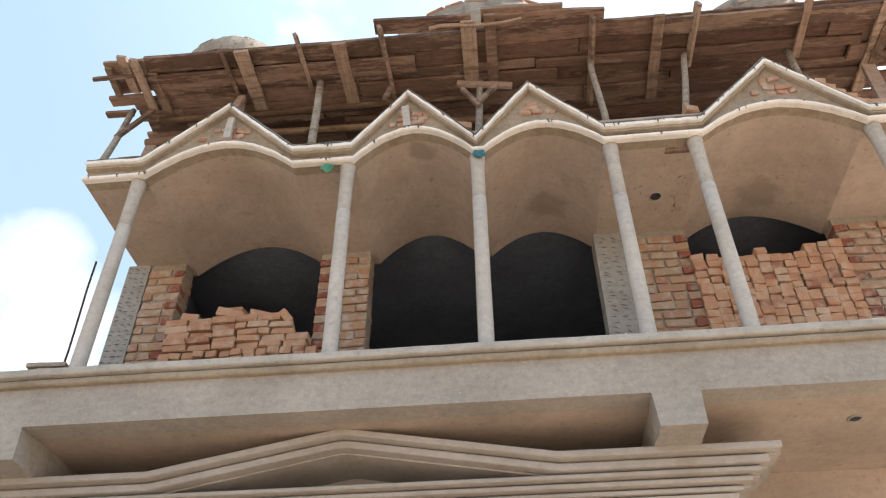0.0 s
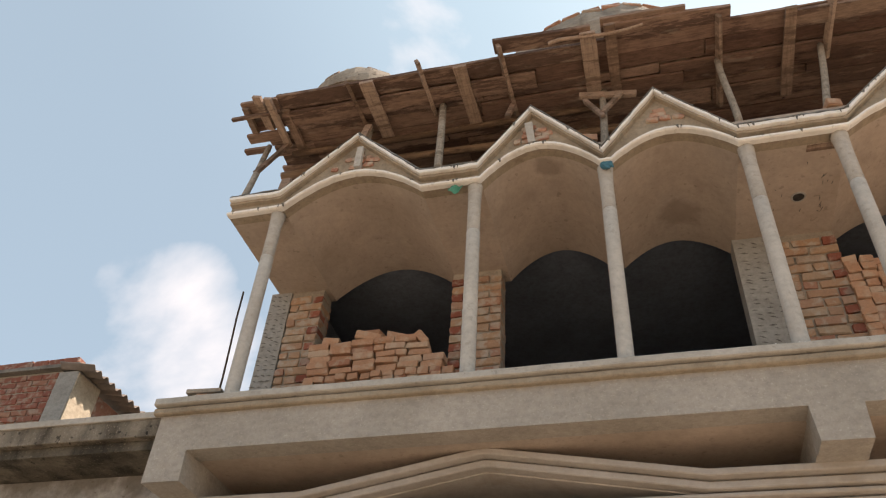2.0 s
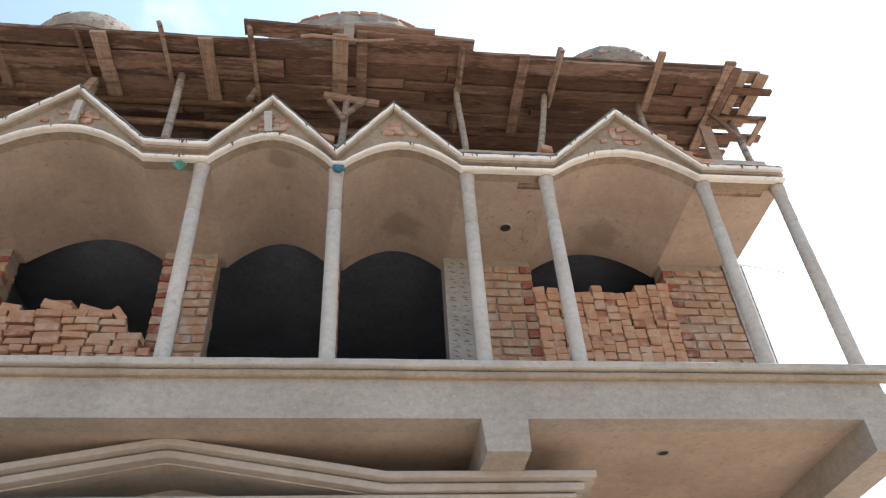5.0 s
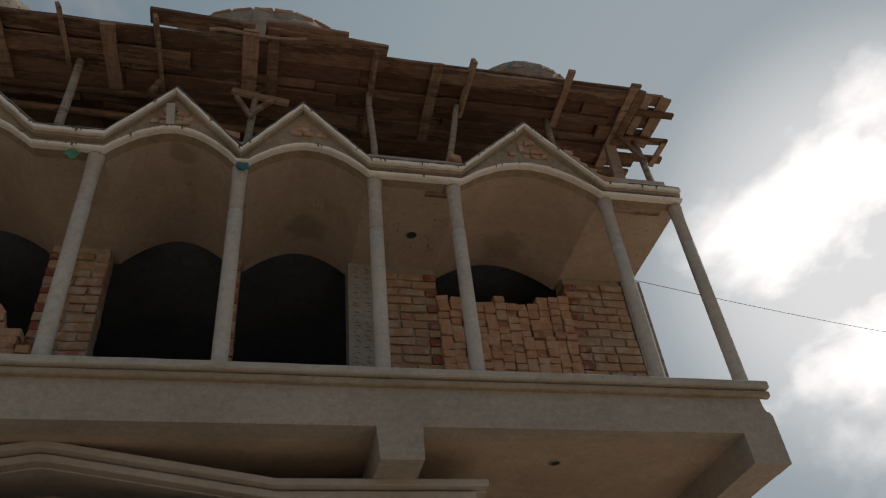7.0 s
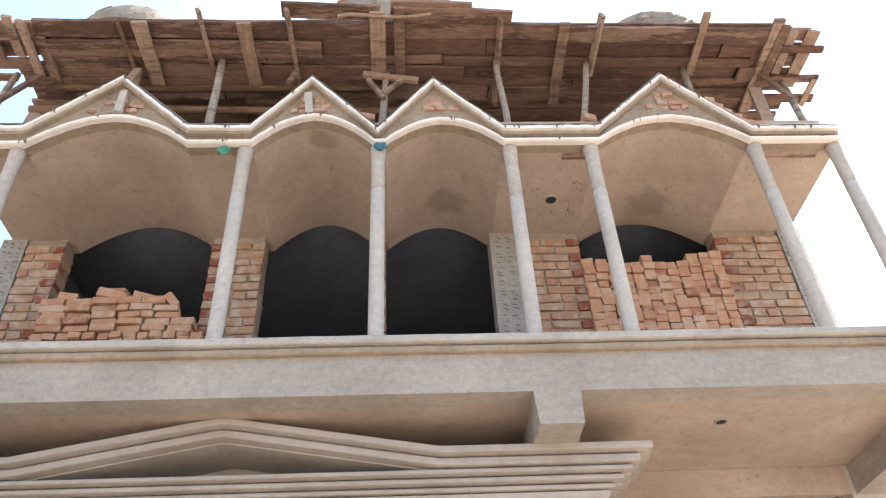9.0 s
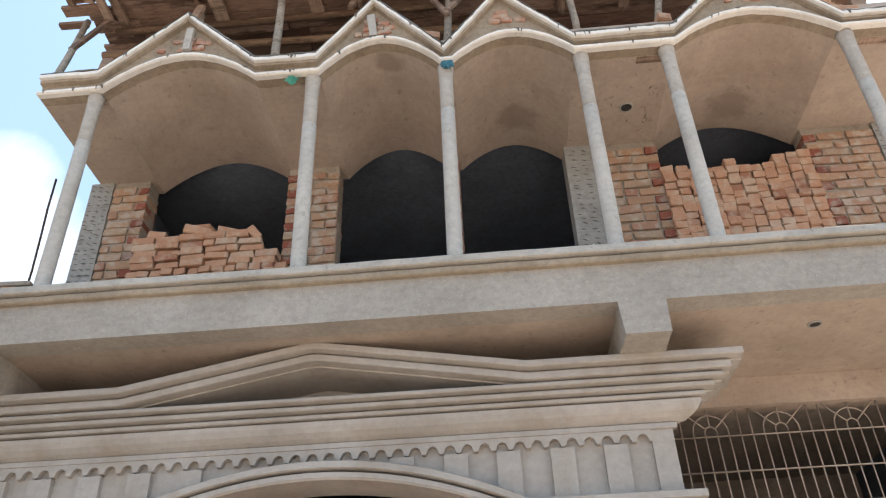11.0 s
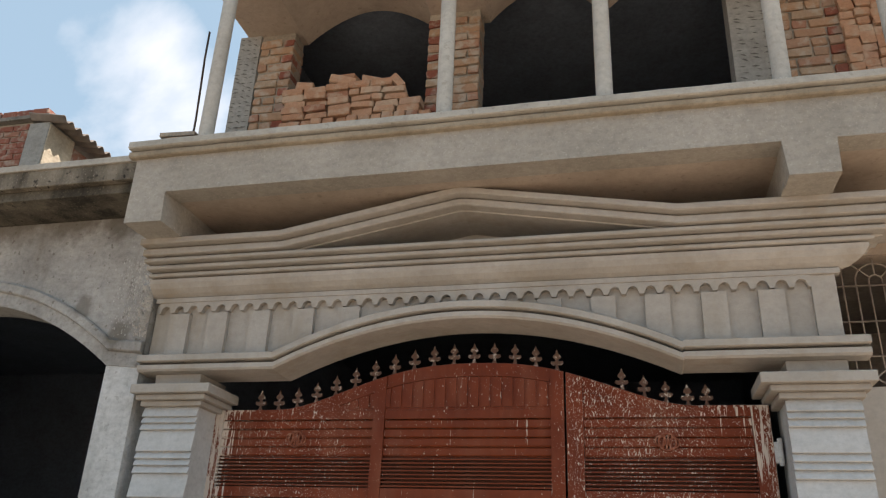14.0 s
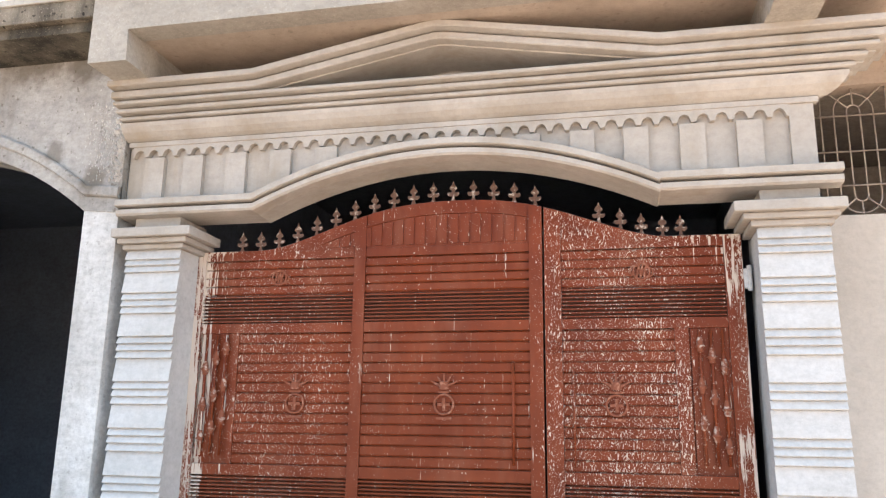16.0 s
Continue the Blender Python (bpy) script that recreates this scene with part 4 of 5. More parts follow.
for z in (2.962, 3.176, 3.406):
    bar((W0, GZ - 0.008, z), (W1, GZ - 0.008, z), 0.0055)
pitch = 0.0748
for j in range(4):
    x = 2.053 + 6 * pitch * j
    for d in (-2.5, 2.5):
        bar((x + d * pitch, GZ, WZ0), (x + d * pitch, GZ, WZ1))
    for d in (-1.5, -0.5, 0.5, 1.5):
        bar((x + d * pitch, GZ, 2.903), (x + d * pitch, GZ, 3.438))
    for z, s, e in ((3.438, 1, WZ1), (2.903, -1, WZ0)):
        span = (0, math.pi) if s > 0 else (math.pi, 2 * math.pi)
        for k in (0.5, 1.5):
            part("arc_bar", ring(bmesh.new(), (x, GZ, z), pitch * k, 0.0052, n=16, arc=span), M_GRILLE, grille, smooth=True)
        bar((x, GZ, z + s * pitch * 0.5), (x, GZ, e))
        for d in (-1, 1):
            bar((x + d * pitch * 0.42, GZ - 0.004, z + s * pitch * 0.28), (x + d * pitch * 2.2, GZ - 0.004, e - s * 0.002))

# ---- neighbour on the street side: old arched house ----
XE = -2.452
LY = 4.5
OX0, OX1 = -5.1, -2.70


def old_arch(x):
    u = (x + 3.9) / 1.2
    return 2.825 + 0.46 * (1 - u * u) if abs(u) < 1 else 2.825


old = tagged(part("old_house_wall", boxed(OX1, XE, LY, LY + 0.26, 0.0, 2.8245), M_JAMB), "old weathered plaster house front with a wide arched opening", "wall", kind="structure")
xs = [OX0 + 2.4 * (0.5 - 0.5 * math.cos(math.pi * i / 40)) for i in range(41)]
bm = bmesh.new()
prism(bm, [-9.0] + xs[:1], [0.0, 0.0], [3.88, 3.88], LY, LY + 0.26)
prism(bm, xs + [XE], [old_arch(x) for x in xs] + [2.825], [3.88] * 42, LY, LY + 0.26)
part("spandrel", bm, M_OLDWALL, old)
hood = [(x, old_arch(x)) for x in xs] + [(XE, 2.80)]
part("arch_hood", sweep(bmesh.new(), hood, [(LY + 0.01, 0.178), (LY - 0.024, 0.172), (LY - 0.034, 0.160), (LY - 0.034, 0.108), (LY - 0.026, 0.100), (LY - 0.006, 0.096), (LY - 0.006, 0.004), (LY + 0.01, 0.002)]), M_OLDWALL, old, "projecting plaster band round the arch")
bm = bmesh.new()
rnd = random.Random(17)
for i in range(620):
    edge = i < 330
    z = rnd.uniform(2.95, 3.84) if edge else min(3.8, max(3.0, rnd.gauss(3.28, 0.17)))
    x = XE - (abs(rnd.gauss(0.0, 0.035)) + 0.004 if edge else abs(rnd.gauss(0.15, 0.07)))
    r = rnd.uniform(0.006, 0.024) if edge else rnd.uniform(0.004, 0.013)
    if x > XE - 0.003 or z < old_arch(x) + 0.185 + r:
        continue
    a, b, d = rnd.uniform(0, 3), rnd.uniform(0.5, 1.0), rnd.uniform(0.008, 0.03) if edge else rnd.uniform(0.004, 0.009)
    foot = [bm.verts.new((min(XE - 0.002, x + r * math.cos(a + t) * (1.0 if edge else 0.6)), LY + 0.004, z + r * b * math.sin(a + t) * 1.9)) for t in (0, 1.3, 2.4, 3.6, 5.0)]
    tip = bm.verts.new((x, LY - d, z))
    for p, q in zip(foot, foot[1:] + foot[:1]):
        bm.faces.new((p, q, tip))
tagged(part("hacked_plaster", bm, M_CHIP, old), kind="stuff")
eave = tagged(part("old_house_eave", boxed(-9.0, XE, 4.10, 4.78, 3.95, 4.117, 0.006), M_EAVE), "black-mouldy stepped concrete eave slab", "eave", kind="structure")
part("eave_step", boxed(-9.0, XE, 4.15, 4.77, 3.88, 3.949, 0.005), M_MOULD, eave, "step blackened by mould")
part("eave_step", boxed(-9.0, XE, 4.085, 4.14, 4.075, 4.121, 0.006), M_LEDGE, eave)
part("roof_deck", boxed(-9.0, XE - 0.001, 4.781, 9.0, 3.95, 4.10), M_EAVE, eave)
room = tagged(part("old_house_room", boxed(-9.0, XE - 0.002, 8.7, 8.85, 0.0, 3.94), M_ROOM_SHADE), "dark room behind the old arch", "wall", kind="structure")
part("side_wall", boxed(-2.56, -2.455, LY + 0.262, 8.69, 0.0, 3.87), M_ROOM_SHADE, room)
part("side_wall", boxed(-9.0, -8.9, LY + 0.262, 8.69, 0.0, 3.94), M_ROOM_SHADE, room)
part("ceiling_under", boxed(-8.89, -2.561, 4.79, 8.69, 3.93, 3.948), M_ROOM_SHADE, room)

# rooftop room of the neighbour with a corrugated sheet
hut = tagged(part("rooftop_room", boxed(-9.5, -5.886, 6.52, 6.72, 4.10, 6.27), M_MORTAR), "old red brick rooftop room with a concrete corner post", "house")
part("corner_post", boxed(-5.88, -5.615, 6.48, 6.90, 4.10, 6.23, 0.008), M_RAW, hut, "grey concrete corner post")
# thin skin on the post: the sun on this side is put into its cream
part("plastered_return", boxed(-5.614, -5.60, 6.487, 6.895, 4.10, 6.20), M_SUNLIT_SKIN, hut, "cream skin with sunlight in its colour on the post side")
part("side_wall", boxed(-5.84, -5.63, 6.901, 10.0, 4.10, 6.15), M_OLDBRICK, hut)
part("roof_slab", boxed(-9.6, -5.62, 6.44, 6.86, 6.275, 6.32), M_CAP, hut)
# corrugated lean-to sheet: its ribs run across, its wavy edge goes back along the side wall
bm = bmesh.new()
rows = []
N = 180
for i in range(N + 1):
    y = 6.40 + 3.5 * i / N
    w = 0.028 * math.cos(2 * math.pi * (y - 6.40) / 0.135)
    rows.append([bm.verts.new((x, y, z + w + d)) for d in (0.0, 0.010) for x, z in ((-5.86, 6.29), (-5.62, 6.245), (-5.365, 6.195))])
for p, q in zip(rows, rows[1:]):
    for k in (0, 1, 3, 4):
        bm.faces.new((p[k], p[k + 1], q[k + 1], q[k]))
    bm.faces.new((p[2], p[5], q[5], q[2]))
    bm.faces.new((p[0], p[3], q[3], q[0]))
for r in (rows[0], rows[-1]):
    bm.faces.new((r[0], r[1], r[4], r[3]))
    bm.faces.new((r[1], r[2], r[5], r[4]))
part("corrugated_sheet", bm, M_SHEET, hut, "weathered brown corrugated roofing sheet", smooth=True)

# ---- domes ----


def dome(x, y, z, r, flat, base):
    d = thing("brick_dome", "unfinished rough brick and mortar dome on the roof", "dome", "roof domes")
    bm = bmesh.new()
    prof = [(r * math.cos(a), r * flat * math.sin(a)) for a in (radians(90 * i / 16) for i in range(16))] + [(0.02, r * flat)]
    lathe(bm, (x, y, z), prof, 48)
    for v in bm.verts:
        if v.co.z > z + 0.01:
            v.co += (v.co - Vector((x, y, z))).normalized() * (0.035 * r * noise.noise(v.co * 5.0) + 0.012 * noise.noise(v.co * 19))
    part("shell", bm, M_DOME, d)
    part("drum", lathe(bmesh.new(), (x, y, base), [(r * 0.97, 0.0), (r * 0.97, z - base - 0.001)], 40), M_DOME, d)
    rnd = random.Random(int(x * 10))
    for k, a in enumerate((14, 21, 28, 35, 42, 50, 58) if r < 1 else (26, 31, 36, 42)):
        rr = r * math.cos(radians(a))
        n = max(8, int(2 * math.pi * rr / 0.2))
        for i in range(n):
            t = 2 * math.pi * (i + 0.5 * k) / n
            if math.sin(t) > 0.2 or rnd.random() < (0.3 if r < 1 else 0.12):
                continue
            me = brick_mesh(0.12 if r < 1 else 0.18, 0.09, 0.06, M_RUBBLE if r < 1 or k > 1 else M_PATCH, i % 3)
            m = pose(x, y, z) @ pose(0, 0, 0, 0, 0, math.degrees(t) + 90) @ pose(0, -rr - (0.004 if r < 1 else 0.02) - 0.018 * rnd.random(), r * flat * math.sin(radians(a)) - 0.02, -a, rnd.uniform(-9, 9), 0)
            piece("brick", me, m, d)
    return d


dome(-2.39, 6.0, 9.12, 0.74, 1.0, 7.30)
dome(0.63, 6.0, 8.01, 1.50, 1.0, 7.30)
dome(3.62, 6.0, 8.92, 0.80, 1.0, 7.30)

# ---- timber scaffold over the gables ----
DZ = 7.105
scaf = thing("timber_scaffold", "weathered brown plank scaffold deck on timber props above the gables", "scaffold")
rnd = random.Random(11)
y = 3.905
while y < 5.0:
    w = rnd.choice((0.085, 0.105, 0.15, 0.16))
    x = -2.27 + rnd.uniform(-0.03, 0.05)
    while x < 3.80:
        ln = rnd.uniform(1.3, 2.9)
        e = min(x + ln, 3.85 + rnd.uniform(-0.03, 0.06))
        z = DZ + rnd.choice((-0.03, -0.012, 0.0, 0.012, 0.024))
        slope = 0.008 * (x + 2.3)
        bm = board(bmesh.new(), (x, y + w / 2 + slope, z), (e - 0.008, y + w / 2 + 0.008 * (e + 2.3) + rnd.uniform(-0.006, 0.006), z + rnd.uniform(-0.008, 0.008)), w - 0.009, 0.03, rough=0.005)
        part("plank", bm, M_PLANK, scaf)
        x = e
    y += w
# unseen sheet added above the planks to keep sky light out of the joints
part("deck_sheet", boxed(-2.24, 3.83, 3.97, 5.2, DZ + 0.045, DZ + 0.06), M_PLANK, scaf, "added sheet that closes the sky gaps between the planks")
# forward planks in the middle and a ragged end
for x0, x1, y0, z in ((-0.26, 0.52, 3.815, 7.11), (0.62, 1.58, 3.86, 7.115), (0.60, 1.25, 3.815, 7.14)):
    part("plank", board(bmesh.new(), (x0, y0, z), (x1, y0 + 0.02, z), 0.13, 0.03, rough=0.01), M_PLANK, scaf)
for x, y0, y1, w in ((-1.55, 3.86, 4.42, 0.045), (-1.385, 3.89, 4.55, 0.11), (-0.90, 3.78, 4.36, 0.04), (-0.57, 3.90, 4.55, 0.105), (-0.215, 3.77, 4.50, 0.05), (0.495, 3.80, 4.40, 0.12), (0.665, 3.76, 4.50, 0.085), (1.485, 3.86, 4.75, 0.05), (2.01, 3.90, 4.75, 0.085), (2.30, 3.82, 4.42, 0.05), (3.16, 3.80, 4.42, 0.06), (3.78, 3.86, 4.9, 0.09)):
    up = (0.9, 0, 0.45) if w < 0.06 else (0, 0, 1)
    part("joist", board(bmesh.new(), (x, y0, DZ - 0.045), (x + rnd.uniform(-0.02, 0.02), y1, DZ - 0.045), 0.055 if w < 0.06 else w, 0.03, up, 0.004), M_JOIST, scaf)
for x, y0, w in ((0.55, 3.83, 0.05),):
    part("crooked_batten", pole(bmesh.new(), (0.18, y0, DZ - 0.06), (0.92, y0 - 0.02, DZ - 0.055), 0.018, 0.012, 7, 8, 0.012), M_JOIST, scaf)
for z, y, x0, x1, r in ((7.03, 4.52, -2.30, 0.60, 0.033), (6.98, 4.72, -2.50, 1.1, 0.038), (6.95, 4.95, -2.3, 3.8, 0.04)):
    part("bamboo_pole", pole(bmesh.new(), (x0, y, z), (x1, y + 0.05, z + 0.02), r, r * 0.85, 10, 12, 0.01), M_BAMBOO, scaf, smooth=True)
PROPS = [((-2.37, 4.06, 5.95), (-2.50, 4.40, 7.05), 0.03), ((-0.757, 4.15, 6.10), (-0.80, 4.27, 7.06), 0.036), ((0.515, 4.2, 6.10), (0.56, 4.40, 7.06), 0.034), ((1.475, 4.13, 6.10), (1.475, 4.28, 7.06), 0.03), ((2.06, 4.15, 6.10), (2.25, 4.30, 7.06), 0.03), ((3.02, 4.22, 6.10), (3.10, 4.36, 7.06), 0.034), ((3.80, 4.16, 6.06), (4.02, 4.50, 7.05), 0.034), ((-1.55, 4.35, 6.10), (-1.52, 4.40, 7.06), 0.045)]
for p, q, r in PROPS:
    part("prop", pole(bmesh.new(), p, q, r * 0.92, r * 0.82, 10, 8, 0.0035), M_POLE, scaf, smooth=True)
for p, q, w in (((0.36, 4.34, 6.97), (0.82, 4.36, 6.91), 0.075), ((0.54, 4.24, 6.55), (0.40, 4.34, 6.90), 0.035), ((0.54, 4.24, 6.60), (0.70, 4.34, 6.92), 0.04), ((-2.43, 4.22, 6.50), (-2.30, 4.40, 7.05), 0.045), ((-1.56, 4.30, 6.72), (-1.50, 4.34, 7.04), 0.07), ((-0.24, 4.30, 6.80), (-0.20, 4.38, 7.05), 0.05), ((3.80, 4.42, 7.05), (3.94, 4.33, 6.60), 0.045)):
    part("brace", board(bmesh.new(), p, q, w, 0.03, (0, -1, 0.2), 0.004), M_JOIST, scaf)
# short ends sticking out past the deck
for x0, x1, y, z, w in ((-2.71, -2.24, 4.04, 7.06, 0.03), (-2.60, -2.25, 4.00, 7.14, 0.12), (-2.61, -2.25, 4.13, 7.14, 0.13), (-2.67, -2.34, 4.30, 7.08, 0.10), (-2.76, -2.52, 4.43, 7.06, 0.06), (-2.62, -2.18, 4.22, 7.13, 0.09), (-2.50, -2.10, 4.38, 7.12, 0.12), (-2.48, -2.10, 4.50, 7.10, 0.12), (-2.44, -2.10, 4.62, 7.09, 0.11), (-2.50, -2.1, 4.75, 7.08, 0.13), (-2.46, -2.1, 4.88, 7.06, 0.12), (-2.44, -2.1, 5.0, 7.03, 0.12), (3.85, 4.26, 4.155, 7.06, 0.065), (3.80, 4.12, 4.06, 7.135, 0.11), (3.80, 4.14, 4.20, 7.13, 0.12), (3.80, 4.15, 4.33, 7.13, 0.12), (3.78, 4.17, 4.45, 7.125, 0.10), (3.80, 4.34, 4.485, 7.06, 0.065), (3.78, 4.12, 4.58, 7.12, 0.11), (3.82, 4.38, 4.69, 7.06, 0.075), (3.78, 4.14, 4.80, 7.11, 0.12), (3.7, 4.12, 4.92, 7.08, 0.12), (3.7, 4.10, 5.04, 7.05, 0.12), (3.7, 4.12, 5.16, 7.02, 0.13)):
    part("plank_end", board(bmesh.new(), (x0, y, z), (x1, y + rnd.uniform(-0.02, 0.02), z), w, 0.03, rough=0.004), M_PLANK, scaf)
for x, y0, y1, w, z in ((-2.395, 3.86, 4.23, 0.085, 7.09), (-2.56, 3.97, 4.28, 0.06, 7.10), (-2.29, 3.87, 4.42, 0.065, 7.05), (-2.20, 4.05, 4.6, 0.08, 7.08), (4.135, 4.0, 4.57, 0.095, 7.10), (3.85, 3.91, 4.54, 0.07, 7.045), (4.30, 4.46, 4.74, 0.05, 7.03), (3.97, 4.0, 4.43, 0.07, 7.10)):
    part("joist", board(bmesh.new(), (x, y0, z), (x - 0.02, y1, z - 0.01), w, 0.03, (0.25, 0, 1), 0.004), M_JOIST, scaf)
for x, y, z, h, w in ((-2.33, 4.30, 6.12, 0.22, 0.07), (-2.28, 4.42, 6.2, 0.4, 0.09), (-2.34, 4.78, 6.2, 0.72, 0.13), (-2.20, 4.84, 6.2, 0.74, 0.15), (-2.06, 4.88, 6.2, 0.72, 0.13), (-2.2, 4.6, 6.12, 0.7, 0.09), (3.70, 4.45, 6.12, 0.8, 0.1), (3.85, 4.62, 6.12, 0.3, 0.2), (3.96, 4.95, 6.2, 0.82, 0.16)):
    part("short_post", board(bmesh.new(), (x, y, 6.10), (x + 0.03, y + 0.02, z + h), w, 0.035, (0, -1, 0.0), 0.004), M_JOIST, scaf)

# ---- small things ----
rod = tagged(part("steel_rod", pole(bmesh.new(), (-2.13, 4.12, 4.128), (-2.14, 4.10, 5.07), 0.007, 0.007, 6, 4, 0.004), M_STEEL, smooth=True), "thin dark steel rod leaning up from the balcony ledge", "rod")
bm = bmesh.new()
bmesh.ops.create_grid(bm, x_segments=10, y_segments=6, size=1)
for v in bm.verts:
    a, b = v.co.x, v.co.y
    v.co = Vector((-0.56 + 0.055 * a, 3.992 + 0.012 * math.sin(4 * a + b), 5.742 - 0.034 * (b + 1) * (1 - 0.55 * a * a) + 0.006 * math.sin(9 * a)))
bmesh.ops.solidify(bm, geom=list(bm.faces), thickness=0.003)
tagged(part("plastic_scrap", bm, M_GREEN), "green plastic scrap hanging under the arch moulding", "plastic scrap")
bm = bmesh.new()
for i in range(5):
    pole(bm, (0.50 + 0.012 * i, 3.985, 5.745 - 0.006 * (i % 2)), (0.515 + 0.013 * i, 3.975, 5.70 - 0.012 * (i % 3)), 0.018, 0.006, 7, 2)
ring(bm, (0.52, 3.99, 5.735), 0.03, 0.014, n=12)
tagged(part("cloth_rag", bm, M_TEAL), "knotted teal rag tied at a column head", "rag")


def lamp_box(x, y, z, r):
    d = tagged(part("ceiling_box", ring(bmesh.new(), (x, y, z), r, 0.008, "z", 20), M_RAW, smooth=True), "round electrical box let into the soffit", "electrical box", "soffit boxes")
    # flat black disc in place of the shade inside the open box
    part("socket", lathe(bmesh.new(), (x, y, z - 0.004), [(r * 0.92, 0.0), (r * 0.92, 0.01)], 20), M_BLACK, d)


lamp_box(1.822, 4.60, SPRING - 0.001, 0.045)
lamp_box(2.578, 4.436, SOFFIT_Z + 0.004, 0.036)
bm = bmesh.new()
rnd = random.Random(8)
for i in range(60):
    x, y = rnd.gauss(1.42, 0.10), rnd.uniform(3.965, 4.02)
    s = rnd.uniform(0.004, 0.014)
    pole(bm, (x, y, LEDGE_Z - 0.002), (x + rnd.uniform(-s, s), y, LEDGE_Z + s), s, s * 0.4, 5, 1)
tagged(part("lime_debris", bm, M_PEBBLE), "crumbs of white lime and grit on the ledge", "debris", kind="stuff")
# service pole behind the domes and its cable
mast = tagged(part("service_pole", pole(bmesh.new(), (3.80, 8.9, 7.30), (3.80, 8.9, 9.66), 0.035, 0.03, 8, 1), M_STEEL, smooth=True), "thin steel service pole on the upper roof", "pole")
bm = bmesh.new()
pts = [Vector((3.8, 8.9, 9.62)).lerp(Vector((30.0, 19.4, 15.6)), f) - Vector((0, 0, 1.6 * f * (1 - f))) for f in spread(0, 1, 24)]
for p, q in zip(pts, pts[1:]):
    pole(bm, p, q, 0.006, 0.006, 5, 1)
part("overhead_cable", bm, M_BLACK, mast, "thin dark overhead cable")

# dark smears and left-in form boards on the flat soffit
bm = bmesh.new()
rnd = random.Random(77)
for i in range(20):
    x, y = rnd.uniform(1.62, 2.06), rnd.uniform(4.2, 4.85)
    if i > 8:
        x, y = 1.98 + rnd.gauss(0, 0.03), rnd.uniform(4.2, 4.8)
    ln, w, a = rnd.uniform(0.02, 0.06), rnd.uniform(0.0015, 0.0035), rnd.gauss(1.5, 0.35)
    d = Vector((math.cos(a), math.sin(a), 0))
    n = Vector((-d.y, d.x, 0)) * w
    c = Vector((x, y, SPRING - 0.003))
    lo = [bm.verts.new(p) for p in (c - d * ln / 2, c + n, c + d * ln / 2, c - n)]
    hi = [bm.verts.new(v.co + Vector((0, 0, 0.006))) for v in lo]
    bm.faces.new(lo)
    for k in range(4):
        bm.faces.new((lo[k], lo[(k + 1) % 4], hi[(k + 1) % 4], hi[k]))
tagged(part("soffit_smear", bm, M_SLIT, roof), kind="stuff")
for x0, x1 in ((1.84, 2.05), (3.36, 3.74)):
    part("form_board", boxed(x0, x1, 4.105, 4.165, SPRING - 0.004, SPRING + 0.01), M_JOIST, roof, "dark form board left in the soffit")

# ---- loose bricks ----


def loose(name, label, group, rows):
    p = thing(name, label, "brick pile", group)
    for m, size, k in rows:
        piece("brick", brick_mesh(*size, M_LOOSE, k), m, p)
    return p


rnd = random.Random(3)
rows = []
TOP = [(-1.93, 5.07), (-1.70, 5.08), (-1.50, 5.06), (-1.06, 5.06), (-0.92, 4.96), (-0.86, 4.90), (-0.78, 4.82)]


def top_at(x):
    for (a, za), (b, zb) in zip(TOP, TOP[1:]):
        if a <= x <= b:
            return za + (zb - za) * (x - a) / (b - a)
    return 0.0


z = 4.128
course = 0
while z < 5.06:
    x = -1.93 + rnd.uniform(-0.01, 0.03)
    while x < -0.80:
        head_on = rnd.random() < (0.85 if course < 11 else 0.12)
        ln = rnd.uniform(0.082, 0.096) if head_on else rnd.uniform(0.165, 0.185)
        if top_at(x + ln / 2) > z + 0.03:
            rows.append((pose(x + ln / 2, 4.845 + rnd.uniform(-0.02, 0.02), z + rnd.uniform(0, 0.004), 0, rnd.uniform(-1.5, 1.5), rnd.uniform(-4, 4)), (ln - 0.006, 0.10 if not head_on else 0.20, 0.055), rnd.randrange(6)))
        x += ln + rnd.uniform(0.0, 0.008)
    z += 0.0595
    course += 1
for x, y, z, ry, rz, ln in ((-1.44, 4.84, 5.075, 8, 14, 0.22), (-1.46, 4.90, 5.135, 9, -12, 0.20), (-1.22, 4.86, 5.065, 10, 14, 0.16), (-1.03, 4.84, 5.03, 48, 10, 0.13), (-1.76, 4.86, 5.07, 6, 5, 0.15)):
    rows.append((pose(x, y, z, 0, ry, rz), (ln * 0.92, 0.11, 0.068), rnd.randrange(6)))
loose("brick_pile", "loose stack of orange bricks half closing an arched opening", "brick piles", rows)
rows = []
edges = [2.072]
while edges[-1] < 3.13:
    edges.append(edges[-1] + rnd.uniform(0.088, 0.104))
lean = [rnd.uniform(-0.03, 0.03) for _ in edges]
for c, (a, b) in enumerate(zip(edges, edges[1:])):
    z = 4.128 + rnd.uniform(0.0, 0.012)
    top = 5.475 + (0.055 if a > 2.84 else 0.0) + (0.03 if a < 2.16 else 0.0)
    while z + 0.05 < top:
        h = rnd.uniform(0.060, 0.069) if rnd.random() < 0.9 else 0.10
        w = b - a - 0.005
        rows.append((pose((a + b) / 2 + lean[c] * (z - 4.8) * 0.3 + rnd.uniform(-0.006, 0.006), 4.965 + rnd.uniform(-0.016, 0.014), z, rnd.uniform(-2, 2), rnd.uniform(-3, 3), rnd.uniform(-3, 3)), (w, 0.21, h - 0.003), rnd.randrange(6)))
        z += h + 0.001
loose("brick_pile", "tall dry stack of orange bricks, ends outward, filling an arched opening", "brick piles", rows)
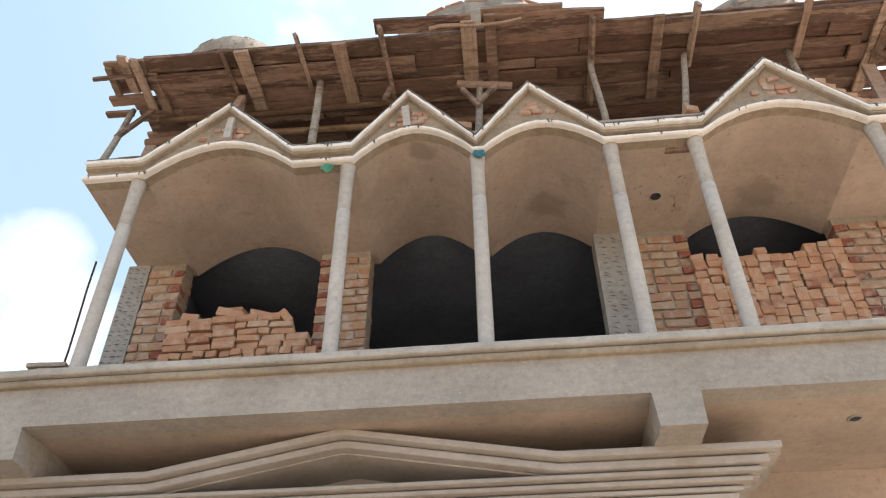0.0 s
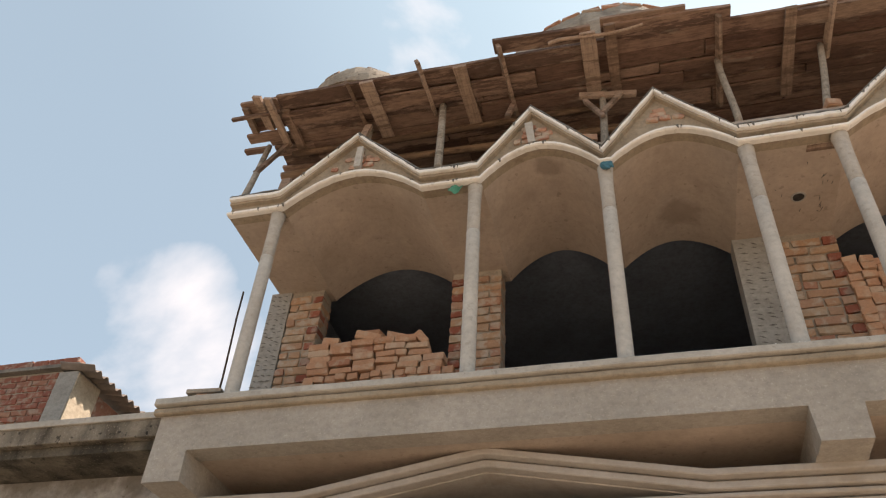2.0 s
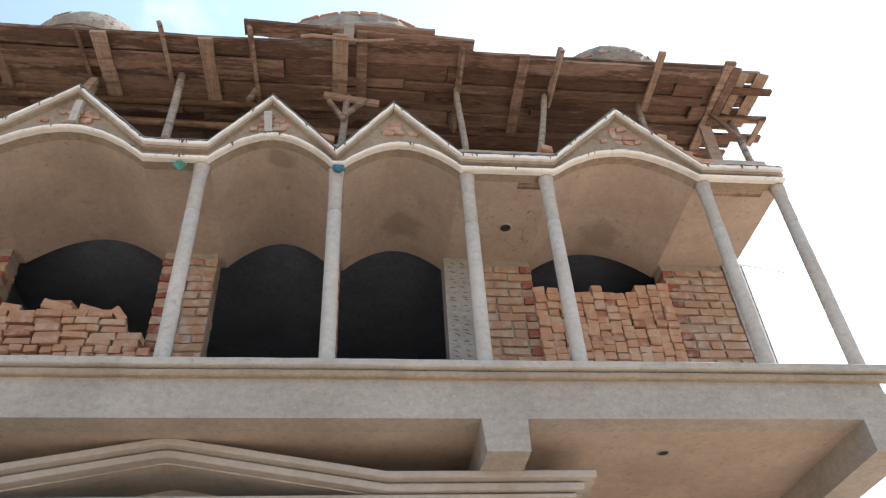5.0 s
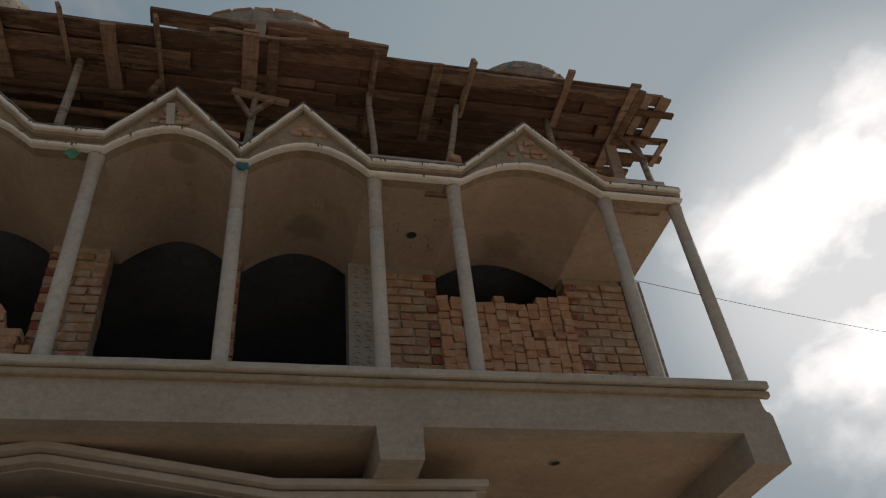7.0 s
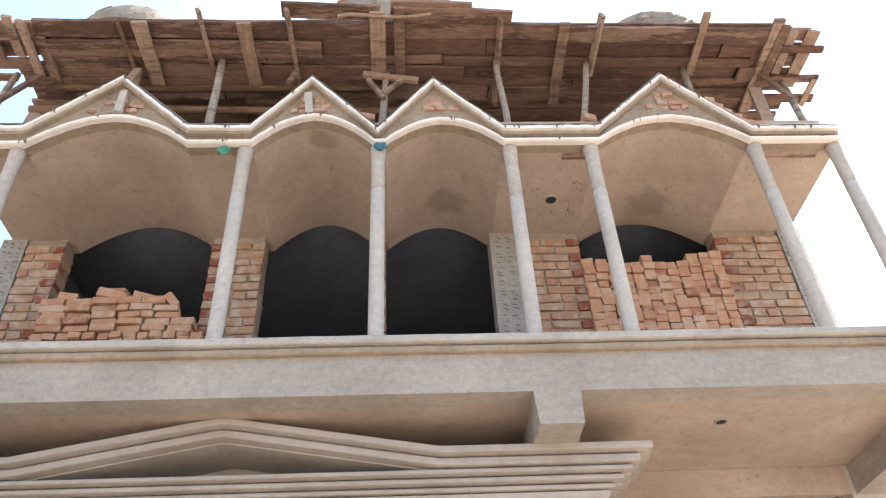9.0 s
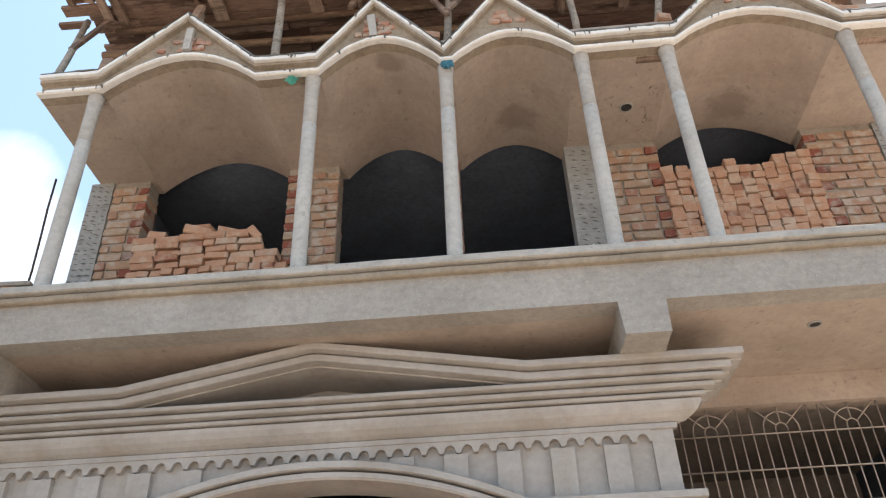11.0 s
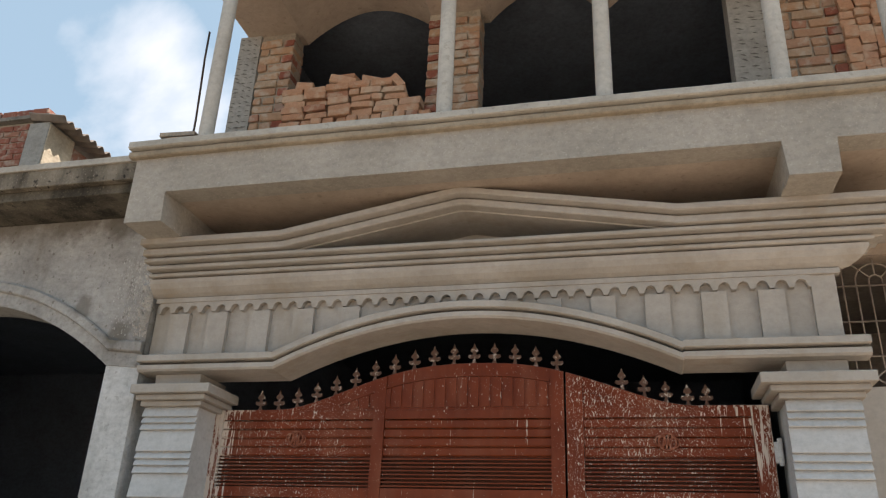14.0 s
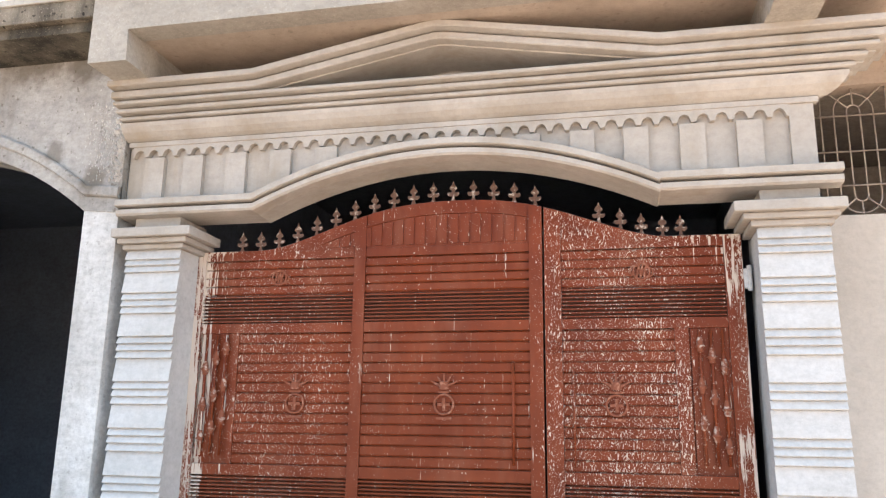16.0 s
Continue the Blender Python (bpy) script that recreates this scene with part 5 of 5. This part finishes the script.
# bricks showing in the gables and along their slopes
for cx, cz, w, rows_up, keep in ((-1.39, 6.115, 0.24, 3, 0.7), (0.06, 6.11, 0.24, 4, 0.85), (0.93, 6.12, 0.24, 4, 0.8), (2.62, 6.13, 0.30, 4, 0.85)):
    for r in range(rows_up):
        x = cx - w + rnd.uniform(0, 0.06)
        while x < cx + w:
            ln = rnd.choice((0.06, 0.09, 0.12))
            z = cz + 0.046 * r + rnd.uniform(-0.005, 0.005)
            mid = x + ln / 2
            if vault(mid) + 0.055 < z and z + 0.04 < gable(mid) - 0.11 and rnd.random() < keep:
                piece("brick", brick_mesh(ln - 0.006, 0.05, 0.042, M_PATCH, rnd.randrange(4)), pose(mid, FRONT + rnd.uniform(-0.010, 0.005), z, rnd.uniform(-6, 6), rnd.uniform(-9, 9), rnd.uniform(-5, 5)), front)
            x += ln
for x, z, t in ((-1.365, 6.10, 3), (0.008, 6.07, -6)):
    part("stone_chip", board(bmesh.new(), (x, 3.985, z), (x + 0.02 * t / 6, 3.975, z + 0.21), 0.055, 0.035, (0, -1, 0), 0.004), M_COLUMN, front, "upright slip of stone in the gable")
for i in range(7):
    x = 2.985 + 0.054 * i
    tagged(piece("loose_brick", brick_mesh(0.085, 0.11, 0.075, M_LOOSE, i % 4), pose(x, 3.985 + rnd.uniform(-0.01, 0.012), gable(x) + 0.028, 0, 20 + rnd.uniform(-4, 4), rnd.uniform(-14, 14)), front))
for x, y, z, l in ((0.42, 4.06, 6.10, 0.12), (2.10, 4.08, 6.10, 0.1)):
    tagged(new("loose_brick", brick_mesh(l, 0.10, 0.07, M_LOOSE, 2)), "single orange brick lying on the roof edge", "brick", "stray bricks").matrix_basis = pose(x, y, z + 0.0, 0, 0, 12)

# board offcut on a brick at the end of the ledge
tagged(new("loose_brick", brick_mesh(0.11, 0.09, 0.085, M_LOOSE, 1)), "single orange brick under a board offcut on the balcony ledge", "brick", "stray bricks").matrix_basis = pose(-2.20, 4.07, 4.132, 0, 0, 6)
tagged(part("board_offcut", board(bmesh.new(), (-2.335, 4.115, 4.238), (-2.09, 4.125, 4.236), 0.11, 0.028, (0, 0, 1), 0.004), M_POLE), "grey board offcut lying on a brick at the ledge", "board")

# ---- laid bricks of the piers ----
rnd = random.Random(21)
COURSE = 0.079
DARK_EDGE = {-2.270: 1, -0.835: -1, 0.425: -1, 1.660: 1, 3.205: -1}
for x0, x1 in PIERS:
    z, c = 4.13, 0
    while z + 0.066 < SPRING:
        x = x0
        side = DARK_EDGE[x0]
        runs, left_over = [], x1 - x0
        while left_over > 0.03:
            ln = 0.105 if (not runs and c % 2) else rnd.choice((0.215, 0.215, 0.11))
            ln = left_over if left_over - ln < 0.05 else ln
            runs.append(ln)
            left_over -= ln
        x = x0 if side < 0 else x1
        for i, ln in enumerate(runs):
            cx = x - side * ln / 2
            red = i == 0 and c % 2 and ln < 0.13
            me = brick_mesh(max(0.05, ln - 0.014), 0.20, 0.065 if c % 3 else 0.061, M_REDEND if red else M_BRICK, rnd.randrange(6))
            piece("brick", me, pose(cx, WALL + rnd.uniform(-0.009, 0.006), z + rnd.uniform(-0.002, 0.005), rnd.uniform(-2, 2), rnd.uniform(-1.6, 1.6), rnd.uniform(-1.6, 1.6)), wall)
            x -= side * ln
        z += COURSE
        c += 1
# rooftop room brickwork
z, c = 4.11, 0
while z < 6.2:
    x = -5.905
    if z > 4.9:
        while x > -8.6:
            ln = 0.215 if (x < -5.92 or c % 2) else 0.11
            piece("brick", brick_mesh(ln - 0.012, 0.10, 0.065, M_OLDBRICK, rnd.randrange(3)), pose(x - ln / 2, 6.505 + rnd.uniform(-0.005, 0.006), z), hut)
            x -= ln
    z += 0.0765
    c += 1
x = -5.66
while x > -8.6:
    piece("brick", brick_mesh(0.20, 0.12, 0.08, M_OLDBRICK, rnd.randrange(3)), pose(x - 0.1, 6.45 + rnd.uniform(-0.01, 0.01), 6.322), hut)
    x -= 0.21
